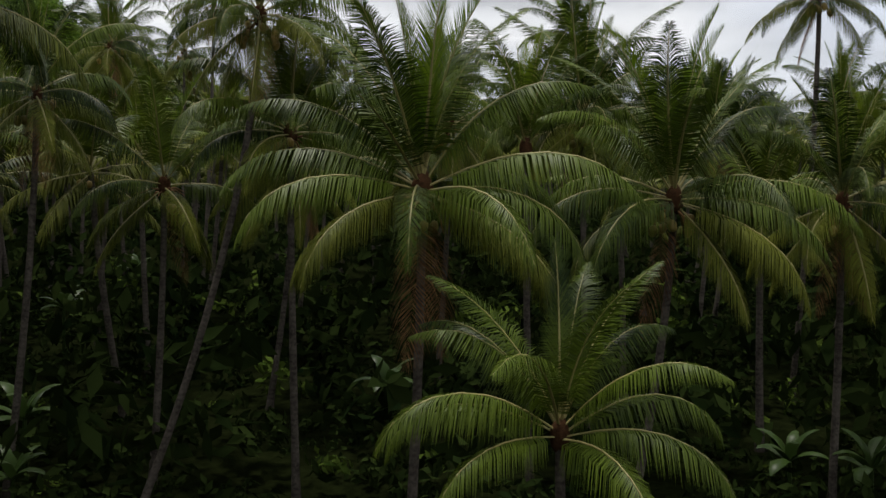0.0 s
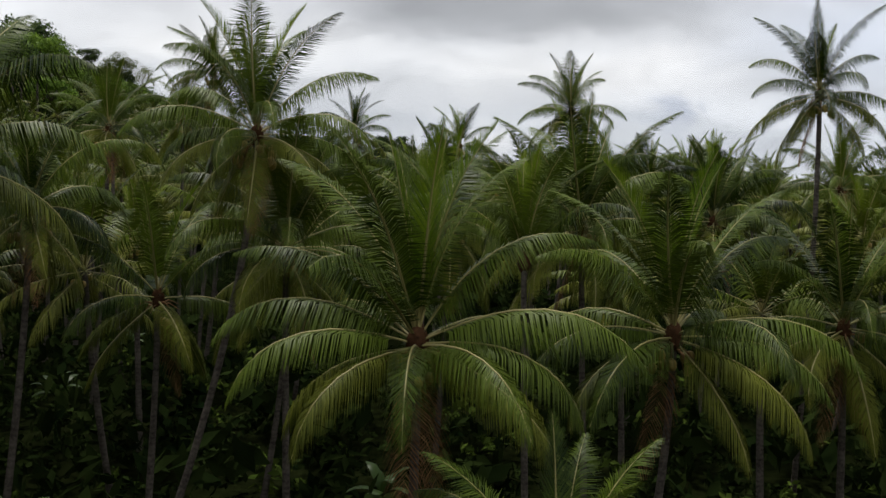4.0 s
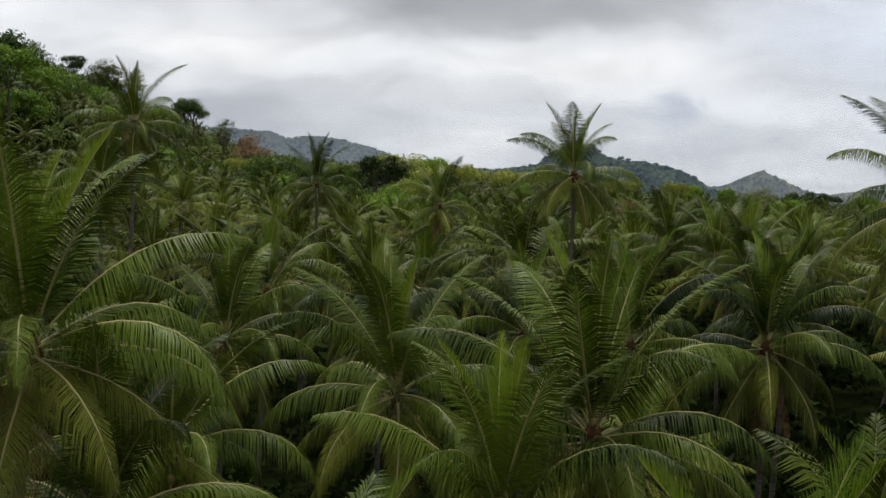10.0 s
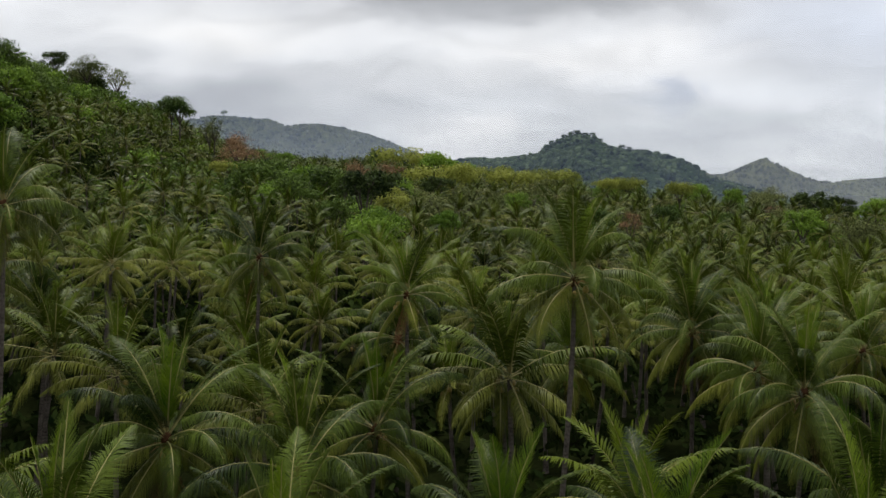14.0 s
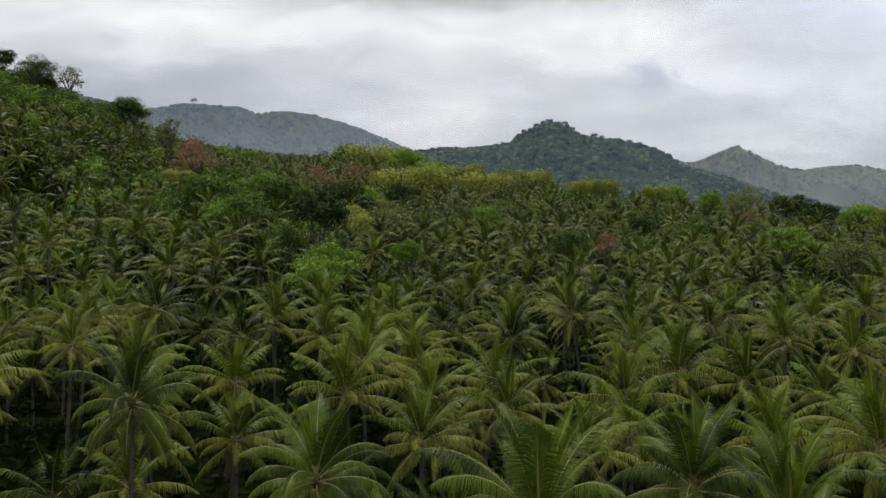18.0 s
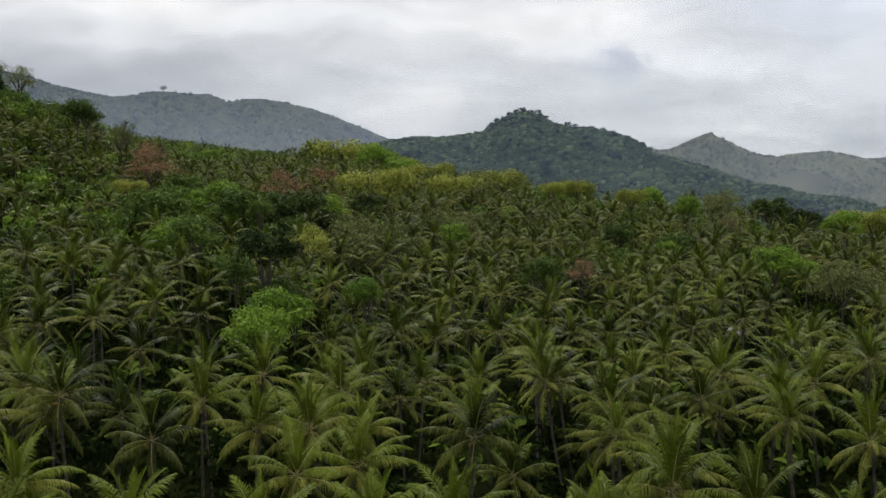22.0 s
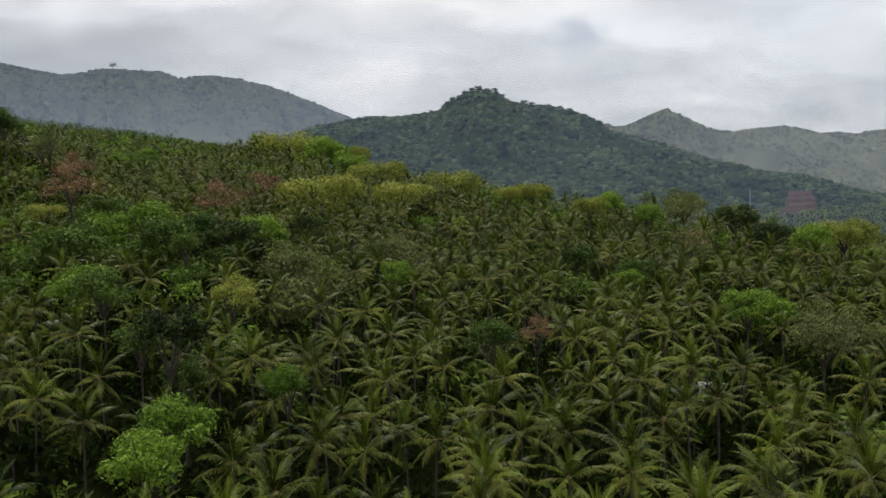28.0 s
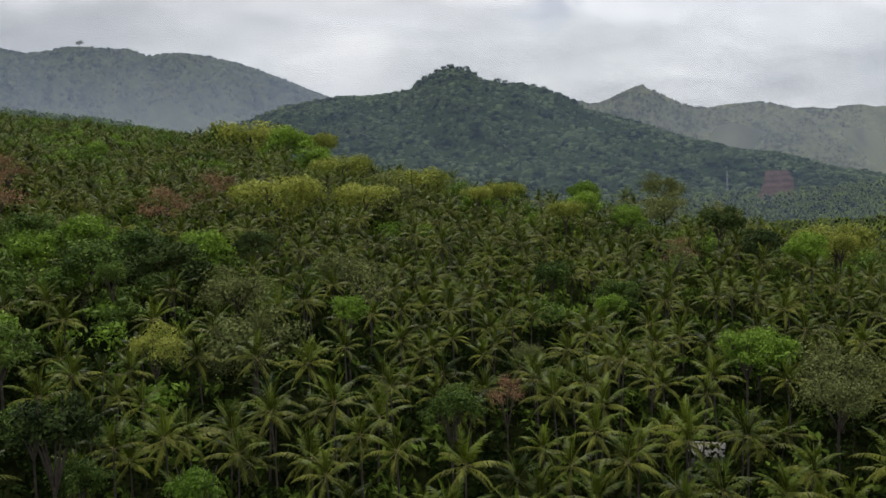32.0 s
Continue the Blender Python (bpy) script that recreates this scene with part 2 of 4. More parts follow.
def rough_stuff(name, dark, light, size, rough=0.9, bump=0.4, fine=6.0, rings=0.0, deep=0.06):
    """Bark, soil, rock: two noises of colour and a bump; rings: leaf scars round a trunk, per metre."""
    m = bpy.data.materials.new(name)
    m.use_nodes = True
    nt = m.node_tree
    bsdf = nt.nodes["Principled BSDF"]
    N, L = nt.nodes.new, nt.links.new
    geo = N("ShaderNodeNewGeometry")
    a, b = N("ShaderNodeTexNoise"), N("ShaderNodeTexNoise")
    a.inputs["Scale"].default_value, a.inputs["Detail"].default_value = size, 6
    b.inputs["Scale"].default_value, b.inputs["Detail"].default_value = size * fine, 5
    L(geo.outputs["Position"], a.inputs["Vector"])
    L(geo.outputs["Position"], b.inputs["Vector"])
    mx = N("ShaderNodeMath")
    mx.operation = "MULTIPLY_ADD"
    L(b.outputs["Fac"], mx.inputs[0])
    mx.inputs[1].default_value = 0.5
    hf = N("ShaderNodeMath")
    hf.operation = "MULTIPLY"
    L(a.outputs["Fac"], hf.inputs[0])
    hf.inputs[1].default_value = 0.5
    L(hf.outputs[0], mx.inputs[2])
    value = mx.outputs[0]
    if rings:
        wv = N("ShaderNodeTexWave")
        wv.bands_direction = "Z"
        wv.inputs["Scale"].default_value, wv.inputs["Distortion"].default_value = rings, 2.5
        wv.inputs["Detail"].default_value = 2
        L(geo.outputs["Position"], wv.inputs["Vector"])
        r2 = N("ShaderNodeMath")
        r2.operation = "MULTIPLY_ADD"
        L(wv.outputs["Fac"], r2.inputs[0])
        r2.inputs[1].default_value = deep
        L(value, r2.inputs[2])
        r3 = N("ShaderNodeMath")
        r3.operation = "SUBTRACT"
        L(r2.outputs[0], r3.inputs[0])
        r3.inputs[1].default_value = deep / 2
        value = r3.outputs[0]
    ramp = N("ShaderNodeValToRGB")
    ramp.color_ramp.elements[0].position, ramp.color_ramp.elements[0].color = 0.32, (*dark, 1)
    ramp.color_ramp.elements[1].position, ramp.color_ramp.elements[1].color = 0.68, (*light, 1)
    L(value, ramp.inputs[0])
    L(ramp.outputs[0], bsdf.inputs["Base Color"])
    bsdf.inputs["Roughness"].default_value = rough
    bsdf.inputs["Specular IOR Level"].default_value = 0.0
    bp = N("ShaderNodeBump")
    bp.inputs["Strength"].default_value, bp.inputs["Distance"].default_value = bump, 0.2 / size
    L(value, bp.inputs["Height"])
    L(bp.outputs[0], bsdf.inputs["Normal"])
    return m


LEAF = leafy("palm_leaf", (0.006, 0.017, 0.002), (0.086, 0.124, 0.012), rough=0.42, glow=0.10, sheen=0.13, each=0.24)
YOUNG = leafy("palm_leaf_young", (0.030, 0.074, 0.004), (0.150, 0.215, 0.014), rough=0.45, glow=0.25, sheen=0.1, each=0.26)
OLD = leafy("palm_leaf_old", (0.030, 0.042, 0.005), (0.140, 0.156, 0.020), rough=0.5, glow=0.16, sheen=0.09, each=0.26)
DEAD = leafy("palm_leaf_dead", (0.060, 0.030, 0.014), (0.230, 0.125, 0.055), rough=0.8, glow=0.08, sheen=0.1)
FAR_LEAF = leafy("palm_leaf_far", (0.004, 0.012, 0.001), (0.093, 0.126, 0.011), rough=0.42, glow=0.08, size=0.5, tree=0.10, sheen=0.09, each=0.16)
FAR_YOUNG = leafy("palm_leaf_far_young", (0.022, 0.050, 0.003), (0.135, 0.185, 0.014), rough=0.45, glow=0.16, size=0.5, tree=0.10, sheen=0.09, each=0.16)
FAR_OLD = leafy("palm_leaf_far_old", (0.021, 0.030, 0.003), (0.152, 0.165, 0.026), rough=0.42, glow=0.08, size=0.5, tree=0.10, sheen=0.09, each=0.16)
STALK = leafy("palm_stalk", (0.14, 0.13, 0.04), (0.30, 0.26, 0.10), rough=0.5, glow=0.0)
HEART = rough_stuff("palm_heart_fibre", (0.018, 0.010, 0.006), (0.10, 0.050, 0.025), 9.0)
BARK = rough_stuff("palm_bark", (0.024, 0.020, 0.017), (0.140, 0.122, 0.104), 2.0, rings=1.6)
NUT = leafy("coconut_husk", (0.10, 0.08, 0.02), (0.36, 0.25, 0.07), rough=0.4, glow=0.0, size=4.0)
BROAD = leafy("broad_leaf", (0.014, 0.034, 0.007), (0.094, 0.146, 0.026), rough=0.5, glow=0.2, sheen=0.08)
BRIGHT = leafy("broad_leaf_bright", (0.060, 0.119, 0.013), (0.188, 0.294, 0.035), rough=0.5, glow=0.3, sheen=0.1)
LIME = leafy("broad_leaf_lime", (0.106, 0.130, 0.019), (0.283, 0.307, 0.059), rough=0.5, glow=0.3, sheen=0.1)
OLIVE = leafy("broad_leaf_olive", (0.048, 0.065, 0.019), (0.156, 0.174, 0.062), rough=0.6, glow=0.2, sheen=0.06)
RUSSET = leafy("dry_leaf", (0.108, 0.060, 0.034), (0.288, 0.180, 0.096), rough=0.8, glow=0.15, sheen=0.15)
# undergrowth green taken near black: the shade under the crowns is in the colour
SHADELEAF = leafy("shade_dark_leaf", (0.004, 0.009, 0.003), (0.022, 0.034, 0.009), rough=0.7, glow=0.1, sheen=0.0)
DEEP = leafy("deep_green_leaf", (0.008, 0.017, 0.005), (0.048, 0.072, 0.018), rough=0.6, glow=0.12, sheen=0.06)
WOOD = rough_stuff("tree_bark", (0.025, 0.021, 0.018), (0.11, 0.095, 0.08), 1.4)
# floor colour darkened to paint in the shade of the closed canopy
SHADED_SOIL = rough_stuff("shaded_forest_floor", (0.003, 0.0042, 0.0015), (0.012, 0.016, 0.005), 0.25, fine=9.0)
# haze is mixed into these colours: hill greens blued, peaks and range paled
HILL = rough_stuff("hazed_hill", (0.008, 0.017, 0.009), (0.036, 0.054, 0.024), 0.03, fine=7.0, bump=0.8)
PEAKS = rough_stuff("hazed_peak", (0.026, 0.034, 0.017), (0.130, 0.140, 0.066), 0.02, fine=7.0, bump=0.8)
MOUNTAIN = rough_stuff("hazed_mountain", (0.022, 0.030, 0.015), (0.090, 0.100, 0.048), 0.012, fine=7.0, bump=0.8)
HILL_LEAF = leafy("hazed_hill_leaf", (0.004, 0.012, 0.008), (0.073, 0.104, 0.047), rough=0.6, glow=0.1, size=0.035, tree=0.010, sheen=0.05, each=0.5)
RANGE_LEAF = leafy("hazed_range_leaf", (0.021, 0.030, 0.015), (0.172, 0.182, 0.090), rough=0.6, glow=0.05, size=0.02, tree=0.006, sheen=0.0, each=0.30)
MOUNTAIN_LEAF = leafy("hazed_mountain_leaf", (0.008, 0.014, 0.011), (0.098, 0.109, 0.064), rough=0.7, glow=0.0, size=0.012, tree=0.004, sheen=0.0, each=0.30)
SHRUB = leafy("shrub_leaf", (0.017, 0.036, 0.006), (0.090, 0.132, 0.024), rough=0.6, glow=0.1, sheen=0.0)
RED_EARTH = rough_stuff("red_earth", (0.034, 0.022, 0.020), (0.100, 0.066, 0.058), 0.12, bump=0.6, rings=0.06, deep=0.12)
TIN = rough_stuff("weathered_tin", (0.14, 0.15, 0.16), (0.34, 0.36, 0.38), 0.8, rough=0.5)
PLASTER = rough_stuff("stained_plaster", (0.20, 0.19, 0.17), (0.46, 0.45, 0.42), 0.8)



# ---- the lie of the land ----
def smooth(a, b, v):
    t = np.clip((v - a) / (b - a), 0.0, 1.0)
    return t * t * (3 - 2 * t)


def wave(x, y, size, seed):
    """Soft rolling noise from a few crossed sines, about -1 to 1."""
    r = np.random.RandomState(seed)
    v = 0.0
    for k in range(5):
        a, p = r.uniform(0, 6.28), r.uniform(0, 6.28)
        s = 6.28 / size * r.uniform(0.7, 1.6)
        v = v + np.sin((np.cos(a) * x + np.sin(a) * y) * s + p)
    return v / 3.0


def crest(x):
    """How far ahead the plantation's hillside breaks off towards the valley."""
    return np.interp(x, (-400, -180, -110, -36, -10, 100, 250, 400), (1060, 1000, 880, 735, 665, 455, 385, 360))


def slope(x, y):
    """The hillside of the plantation."""
    z = np.interp(y, (-200, 0, 25, 60, 120, 185, 260, 400, 550, 700, 900), (-3, 0, 0, 5, 9, 12, 19, 31, 44, 56, 62))
    z = z - (0.05 * np.clip(x, 0, 300) + 0.12 * np.clip(x, -400, 0)) * smooth(60, 220, y)
    left = np.maximum(0.0, -x - 70)
    hump = smooth(60, 300, y) * (1 - smooth(430, 600, y)) + 0.15 * smooth(760, 950, y)
    return z + 46 * (1 - np.exp(-left / 80)) * hump - 9.5 * smooth(105, 200, x) * smooth(270, 410, y)


def ridge(x, y, xs, zs, back, front, depth, seed):
    """A mountain: the outline of its crest and the run of its front and back."""
    top = np.interp(x, xs, zs)
    fall = np.where(y < back, smooth(0, 1, (y - front) / (back - front)) * 0.45 + 0.55 * np.clip((y - front) / (back - front), 0, 1),
                    1 - smooth(0, 1, (y - back) / depth))
    rough = 3.6 if seed == 17 else 1.9
    gully = wave(x, y, 240, seed) * 0.07 + np.abs(wave(x + 0.25 * y, 0.2 * y, 170, seed + 1)) * -0.10
    return -12 + (top + 12) * fall * (1 + rough * gully * np.sin(np.clip(fall, 0, 1) * 3.14))


PEAK = ((-500, 20), (-300, 60), (-93, 118), (-42, 136), (35, 149), (86, 149), (128, 153), (152, 157), (168, 171), (185, 177), (207, 188), (240, 183),
        (262, 168), (285, 165), (337, 158), (359, 151), (376, 135), (416, 120), (469, 107), (523, 88), (568, 73), (660, 45), (753, 24), (860, 2), (1000, -10), (1400, -12))
CONE = ((300, 60), (464, 147), (486, 148), (528, 141), (561, 153), (583, 162), (610, 175), (637, 163), (669, 147), (702, 133), (746, 128), (779, 133), (834, 137),
        (879, 131), (913, 122), (946, 124), (992, 117), (1037, 127), (1092, 122), (1200, 124), (1500, 150), (2200, 60))
RANGE = ((-3000, 400), (-2000, 560), (-1539, 605), (-1429, 586), (-1320, 545), (-1193, 516), (-1100, 498), (-1005, 504), (-953, 518), (-880, 516), (-711, 504),
         (-650, 476), (-541, 484), (-433, 474), (-326, 446), (-240, 420), (-176, 392), (-111, 366), (-35, 333), (30, 303), (173, 240), (500, 120), (900, 0))


def ground(x, y):
    x, y = np.asarray(x, float), np.asarray(y, float)
    c = crest(x)
    near = slope(x, np.minimum(y, c)) - 0.34 * np.maximum(0, y - c - 15)
    near = near + wave(x, y, 60, 3) * 0.5 * smooth(40, 160, y)
    z = np.maximum(near, -12 + wave(x, y, 300, 5) * 2)
    for rows, back, front, depth, seed in ((PEAK, 1690, 880, 900, 11), (CONE, 2010, 1775, 1200, 17), (RANGE, 4300, 2300, 900, 23)):
        xs, zs = zip(*rows)
        z = np.maximum(z, ridge(x, y, xs, zs, back, front, depth, seed))
    return z


def build_ground():
    rows = np.concatenate([np.linspace(-300, 0, 16)[:-1], np.linspace(0, 240, 70)[:-1], np.linspace(240, 800, 70)[:-1],
                           np.linspace(800, 2100, 110)[:-1], np.linspace(2100, 4950, 70)])
    cols = np.linspace(-1, 1, 181)
    span = 130 + 0.62 * np.maximum(rows, 0) + 150 * smooth(0, -300, rows)
    X = cols[None, :] * span[:, None]
    Y = np.repeat(rows[:, None], len(cols), 1)
    Z = ground(X, Y)
    rough = smooth(600, 1100, Y)
    Z = Z + rough * (wave(X, Y, 26, 31) * 1.6 + wave(X, Y, 55, 37) * 2.0)
    n = len(cols)
    i = np.arange(len(rows) - 1)[:, None] * n + np.arange(n - 1)[None, :]
    quads = np.stack((i, i + 1, i + n + 1, i + n), -1).reshape(-1, 4)
    me = mesh("ground", np.stack((X, Y, Z), -1).reshape(-1, 3), quads, SHADED_SOIL, True)
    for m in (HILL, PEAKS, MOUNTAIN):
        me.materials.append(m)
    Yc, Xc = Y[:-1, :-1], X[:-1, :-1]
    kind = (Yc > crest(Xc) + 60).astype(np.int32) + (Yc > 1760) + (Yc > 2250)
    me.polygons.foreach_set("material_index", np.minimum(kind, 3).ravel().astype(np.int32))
    tagged(new("ground", me), "leaf-strewn plantation floor darkened for canopy shade, rising into wooded hills", "ground", kind="structure")


build_ground()


# ---- palm fronds ----
def frond(up, bend, length, count, droop, wide=0.045, joints=2, seed=0, fold=0.15, stem=8, leaf_len=1.2, forward=1.0):
    """One frond along +x from the origin: up: its first slope in degrees, bend: degrees by which it has curved over at its tip,
    count: leaflets a side, droop: how far the leaflets hang. Returns leaf and stalk as (verts, tris)."""
    r = np.random.RandomState(seed)
    s = np.linspace(0, 1, 25)
    a = np.radians(up - bend * s ** 1.8)
    side = r.uniform(-0.10, 0.10) * s ** 2
    step = length / 24
    px = np.concatenate([[0], np.cumsum(np.cos(a[:-1]) * step)])
    pz = np.concatenate([[0], np.cumsum(np.sin(a[:-1]) * step)])
    py = side * length
    spine = np.stack((px, py, pz), 1)
    tang = np.gradient(spine, axis=0)
    tang /= np.linalg.norm(tang, axis=1)[:, None]
    leaf_v, leaf_f = [], []
    t = np.linspace(0.13, 0.995, count)
    for sgn in (-1, 1):
        tt = np.clip(t + r.uniform(-0.4, 0.4, count) / count, 0.1, 1)
        base = np.stack([np.interp(tt, s, spine[:, k]) for k in range(3)], 1)
        T = np.stack([np.interp(tt, s, tang[:, k]) for k in range(3)], 1)
        Y = np.tile((0, float(sgn), 0), (count, 1))
        Nn = np.cross(T, (0, 1, 0))
        Nn *= np.sign(Nn[:, 2:3] + 1e-9)
        ll = leaf_len * np.clip(np.sin(np.pi * (0.16 + 0.80 * tt)), 0.1, 1) ** 0.75 * r.uniform(0.82, 1.08, count)
        fw = np.radians(np.interp(tt, (0.1, 0.6, 1.0), (62, 48, 22)) + r.uniform(-3, 3, count))[:, None] * forward
        d0 = np.sin(fw) * Y + np.cos(fw) * T + (fold + r.uniform(-0.07, 0.07, count))[:, None] * Nn
        d0 /= np.linalg.norm(d0, axis=1)[:, None]
        hang = (droop * r.uniform(0.85, 1.15, count))[:, None]
        d1 = d0 + hang * np.array((0, 0, -1.0))
        d1 /= np.linalg.norm(d1, axis=1)[:, None]
        W = T * (wide * r.uniform(0.75, 1.25, count))[:, None]
        L0 = ll[:, None]
        if joints == 2:
            mid = base + (d0 + d1 * 0.25) * L0 * 0.33
            tip = mid + d1 * L0 * 0.62
            v = np.stack((base - W * 0.3, base + W * 0.3, mid - W * 0.55, mid + W * 0.55, tip), 1).reshape(-1, 3)
            i = np.arange(count)[:, None] * 5
            f = np.concatenate([i + k for k in ((0, 1, 3), (0, 3, 2), (2, 3, 4))], 1).reshape(-1, 3)
        else:
            tip = base + (d0 * 0.5 + d1 * 0.5) * L0
            v = np.stack((base - W * 0.5, base + W * 0.5, tip), 1).reshape(-1, 3)
            f = np.arange(count * 3).reshape(-1, 3)
        leaf_v.append((v, f))
    k = np.linspace(0, 24, stem).astype(int)
    rad = (0.045 * (1 - s[k]) + 0.008)[:, None]
    Nn = np.cross(tang[k], (0, 1, 0))
    ring = np.stack((spine[k] + Nn * rad, spine[k] + np.array((0, 1, 0)) * rad, spine[k] - np.array((0, 1, 0)) * rad), 1).reshape(-1, 3)
    f = []
    for j in range(stem - 1):
        for q in range(3):
            p, o = j * 3 + q, j * 3 + (q + 1) % 3
            f += [(p, o, o + 3), (p, o + 3, p + 3)]
    return joined(leaf_v), (ring, np.array(f))


# age classes of a frond: slope, curl, length, hang of leaflets, fold, material
AGES = ((85, 10, 4.3, 0.05, 0.25, 1), (79, 28, 5.0, 0.15, 0.3, 0), (68, 48, 5.6, 0.7, 0.25, 0), (52, 78, 5.6, 1.9, 0.12, 0),
        (27, 98, 5.4, 3.0, 0.08, 0), (9, 86, 5.2, 4.0, 0.0, 0), (-12, 66, 5.0, 4.0, 0.0, 2), (-40, 42, 4.5, 3.0, 0.0, 2))
SPREAD = (0.25, 0.6, 0.95, 1.12, 1.12, 1.08, 1.0, 0.9)
# the same for crowns farther off, fuller and stiffer
FULL = ((85, 10, 4.0, 0.1, 0.25, 1), (78, 24, 4.7, 0.3, 0.35, 0), (67, 40, 5.2, 0.6, 0.3, 0), (53, 54, 5.4, 1.1, 0.18, 0),
        (37, 60, 5.5, 1.8, 0.1, 0), (19, 56, 5.4, 2.6, 0.0, 0), (-2, 50, 5.1, 3.2, 0.0, 2), (-30, 40, 4.6, 3.0, 0.0, 2))
LEAF_OF = (LEAF, YOUNG, OLD)


def frond_meshes():
    """Two meshes for every age: leaf and stalk in one mesh with two materials."""
    out = []
    for a, (up, bend, length, droop, fold, mat) in enumerate(AGES):
        pair = []
        for k in range(2):
            (lv, lf), (sv, sf) = frond(up + (k - 0.5) * 6, bend * (0.9 + 0.2 * k), length, 128 if a else 84, droop, 0.035, 2, 40 + a * 2 + k, fold, 10, 1.45 * (0.5, 0.66, 0.82, 0.95, 1.0, 1.0, 1.0, 1.0)[a], SPREAD[a])
            v, f = joined([(lv, lf), (sv, sf)])
            me = mesh("frond", v, f, YOUNG if a == 1 and k else LEAF_OF[mat])
            me.materials.append(STALK)
            me.polygons.foreach_set("material_index", np.concatenate([np.zeros(len(lf)), np.ones(len(sf))]).astype(np.int32))
            pair.append(me)
        out.append(pair)
    return out


FRONDS = frond_meshes()
dv, df = frond(-66, 20, 3.8, 60, 1.2, 0.03, 2, 91, -0.1)[0]
DEAD_FROND = mesh("dead_frond", dv, df, DEAD)


def trunk_mesh(height, lean, radius, seed, sides=9, levels=14, material=BARK):
    """A palm's trunk from z = -height to 0 (its top at the origin), swollen at the foot, curved by lean metres (x, y)."""
    r = np.random.RandomState(seed)
    v, f = [], []
    for j in range(levels + 1):
        t = j / levels
        c = np.array((lean[0] * (1 - t) ** 1.6, lean[1] * (1 - t) ** 1.6, -height * (1 - t) - 0.35 * (t == 0)))
        rad = radius * (0.78 + 0.30 * (1 - t) + 0.55 * math.exp(-t * height / 0.6)) * r.uniform(0.96, 1.04)
        for q in range(sides):
            b = 6.2832 * q / sides
            v.append(c + rad * np.array((math.cos(b), math.sin(b), 0)))
    for j in range(levels):
        for q in range(sides):
            p, o = j * sides + q, j * sides + (q + 1) % sides
            f.append((p, o, o + sides, p + sides))
    return mesh("trunk", np.array(v), np.array(f), material, True)


def lump(radius, seed, rings=5, sides=8, squash=(1, 1, 1), rough=0.12):
    r = np.random.RandomState(seed)
    v = [np.array((0, 0, 1.0))]
    for j in range(1, rings):
        a = math.pi * j / rings
        for q in range(sides):
            b = 6.2832 * (q + 0.5 * (j % 2)) / sides
            v.append(np.array((math.sin(a) * math.cos(b), math.sin(a) * math.sin(b), math.cos(a))) * r.uniform(1 - rough, 1 + rough))
    v.append(np.array((0, 0, -1.0)))
    f = [(0, 1 + q, 1 + (q + 1) % sides) for q in range(sides)]
    for j in range(rings - 2):
        for q in range(sides):
            p, o = 1 + j * sides + q, 1 + j * sides + (q + 1) % sides
            f += [(p, p + sides, o), (o, p + sides, o + sides)]
    last, b0 = len(v) - 1, 1 + (rings - 2) * sides
    f += [(last, b0 + (q + 1) % sides, b0 + q) for q in range(sides)]
    return np.array(v) * radius * np.array(squash), np.array(f)


NUT_MESH = mesh("coconut", *lump(0.14, 5, 6, 8, (0.85, 0.85, 1.1), 0.03), NUT, True)
HEART_MESH = mesh("heart", *lump(0.27, 6, 7, 9, (0.9, 0.9, 1.7), 0.2), HEART, False)


SPIKE = mesh("flower_stalk", *joined([limb((0.1, 0, 0), (0.45, 0, 0.06), 0.045, 0.03, 4), limb((0.45, 0, 0.06), (0.85, 0, -0.16), 0.03, 0.010, 4)]),
             leafy("dry_flower_stalk", (0.080, 0.034, 0.014), (0.260, 0.130, 0.050), rough=0.7, glow=0.0, size=3.0))


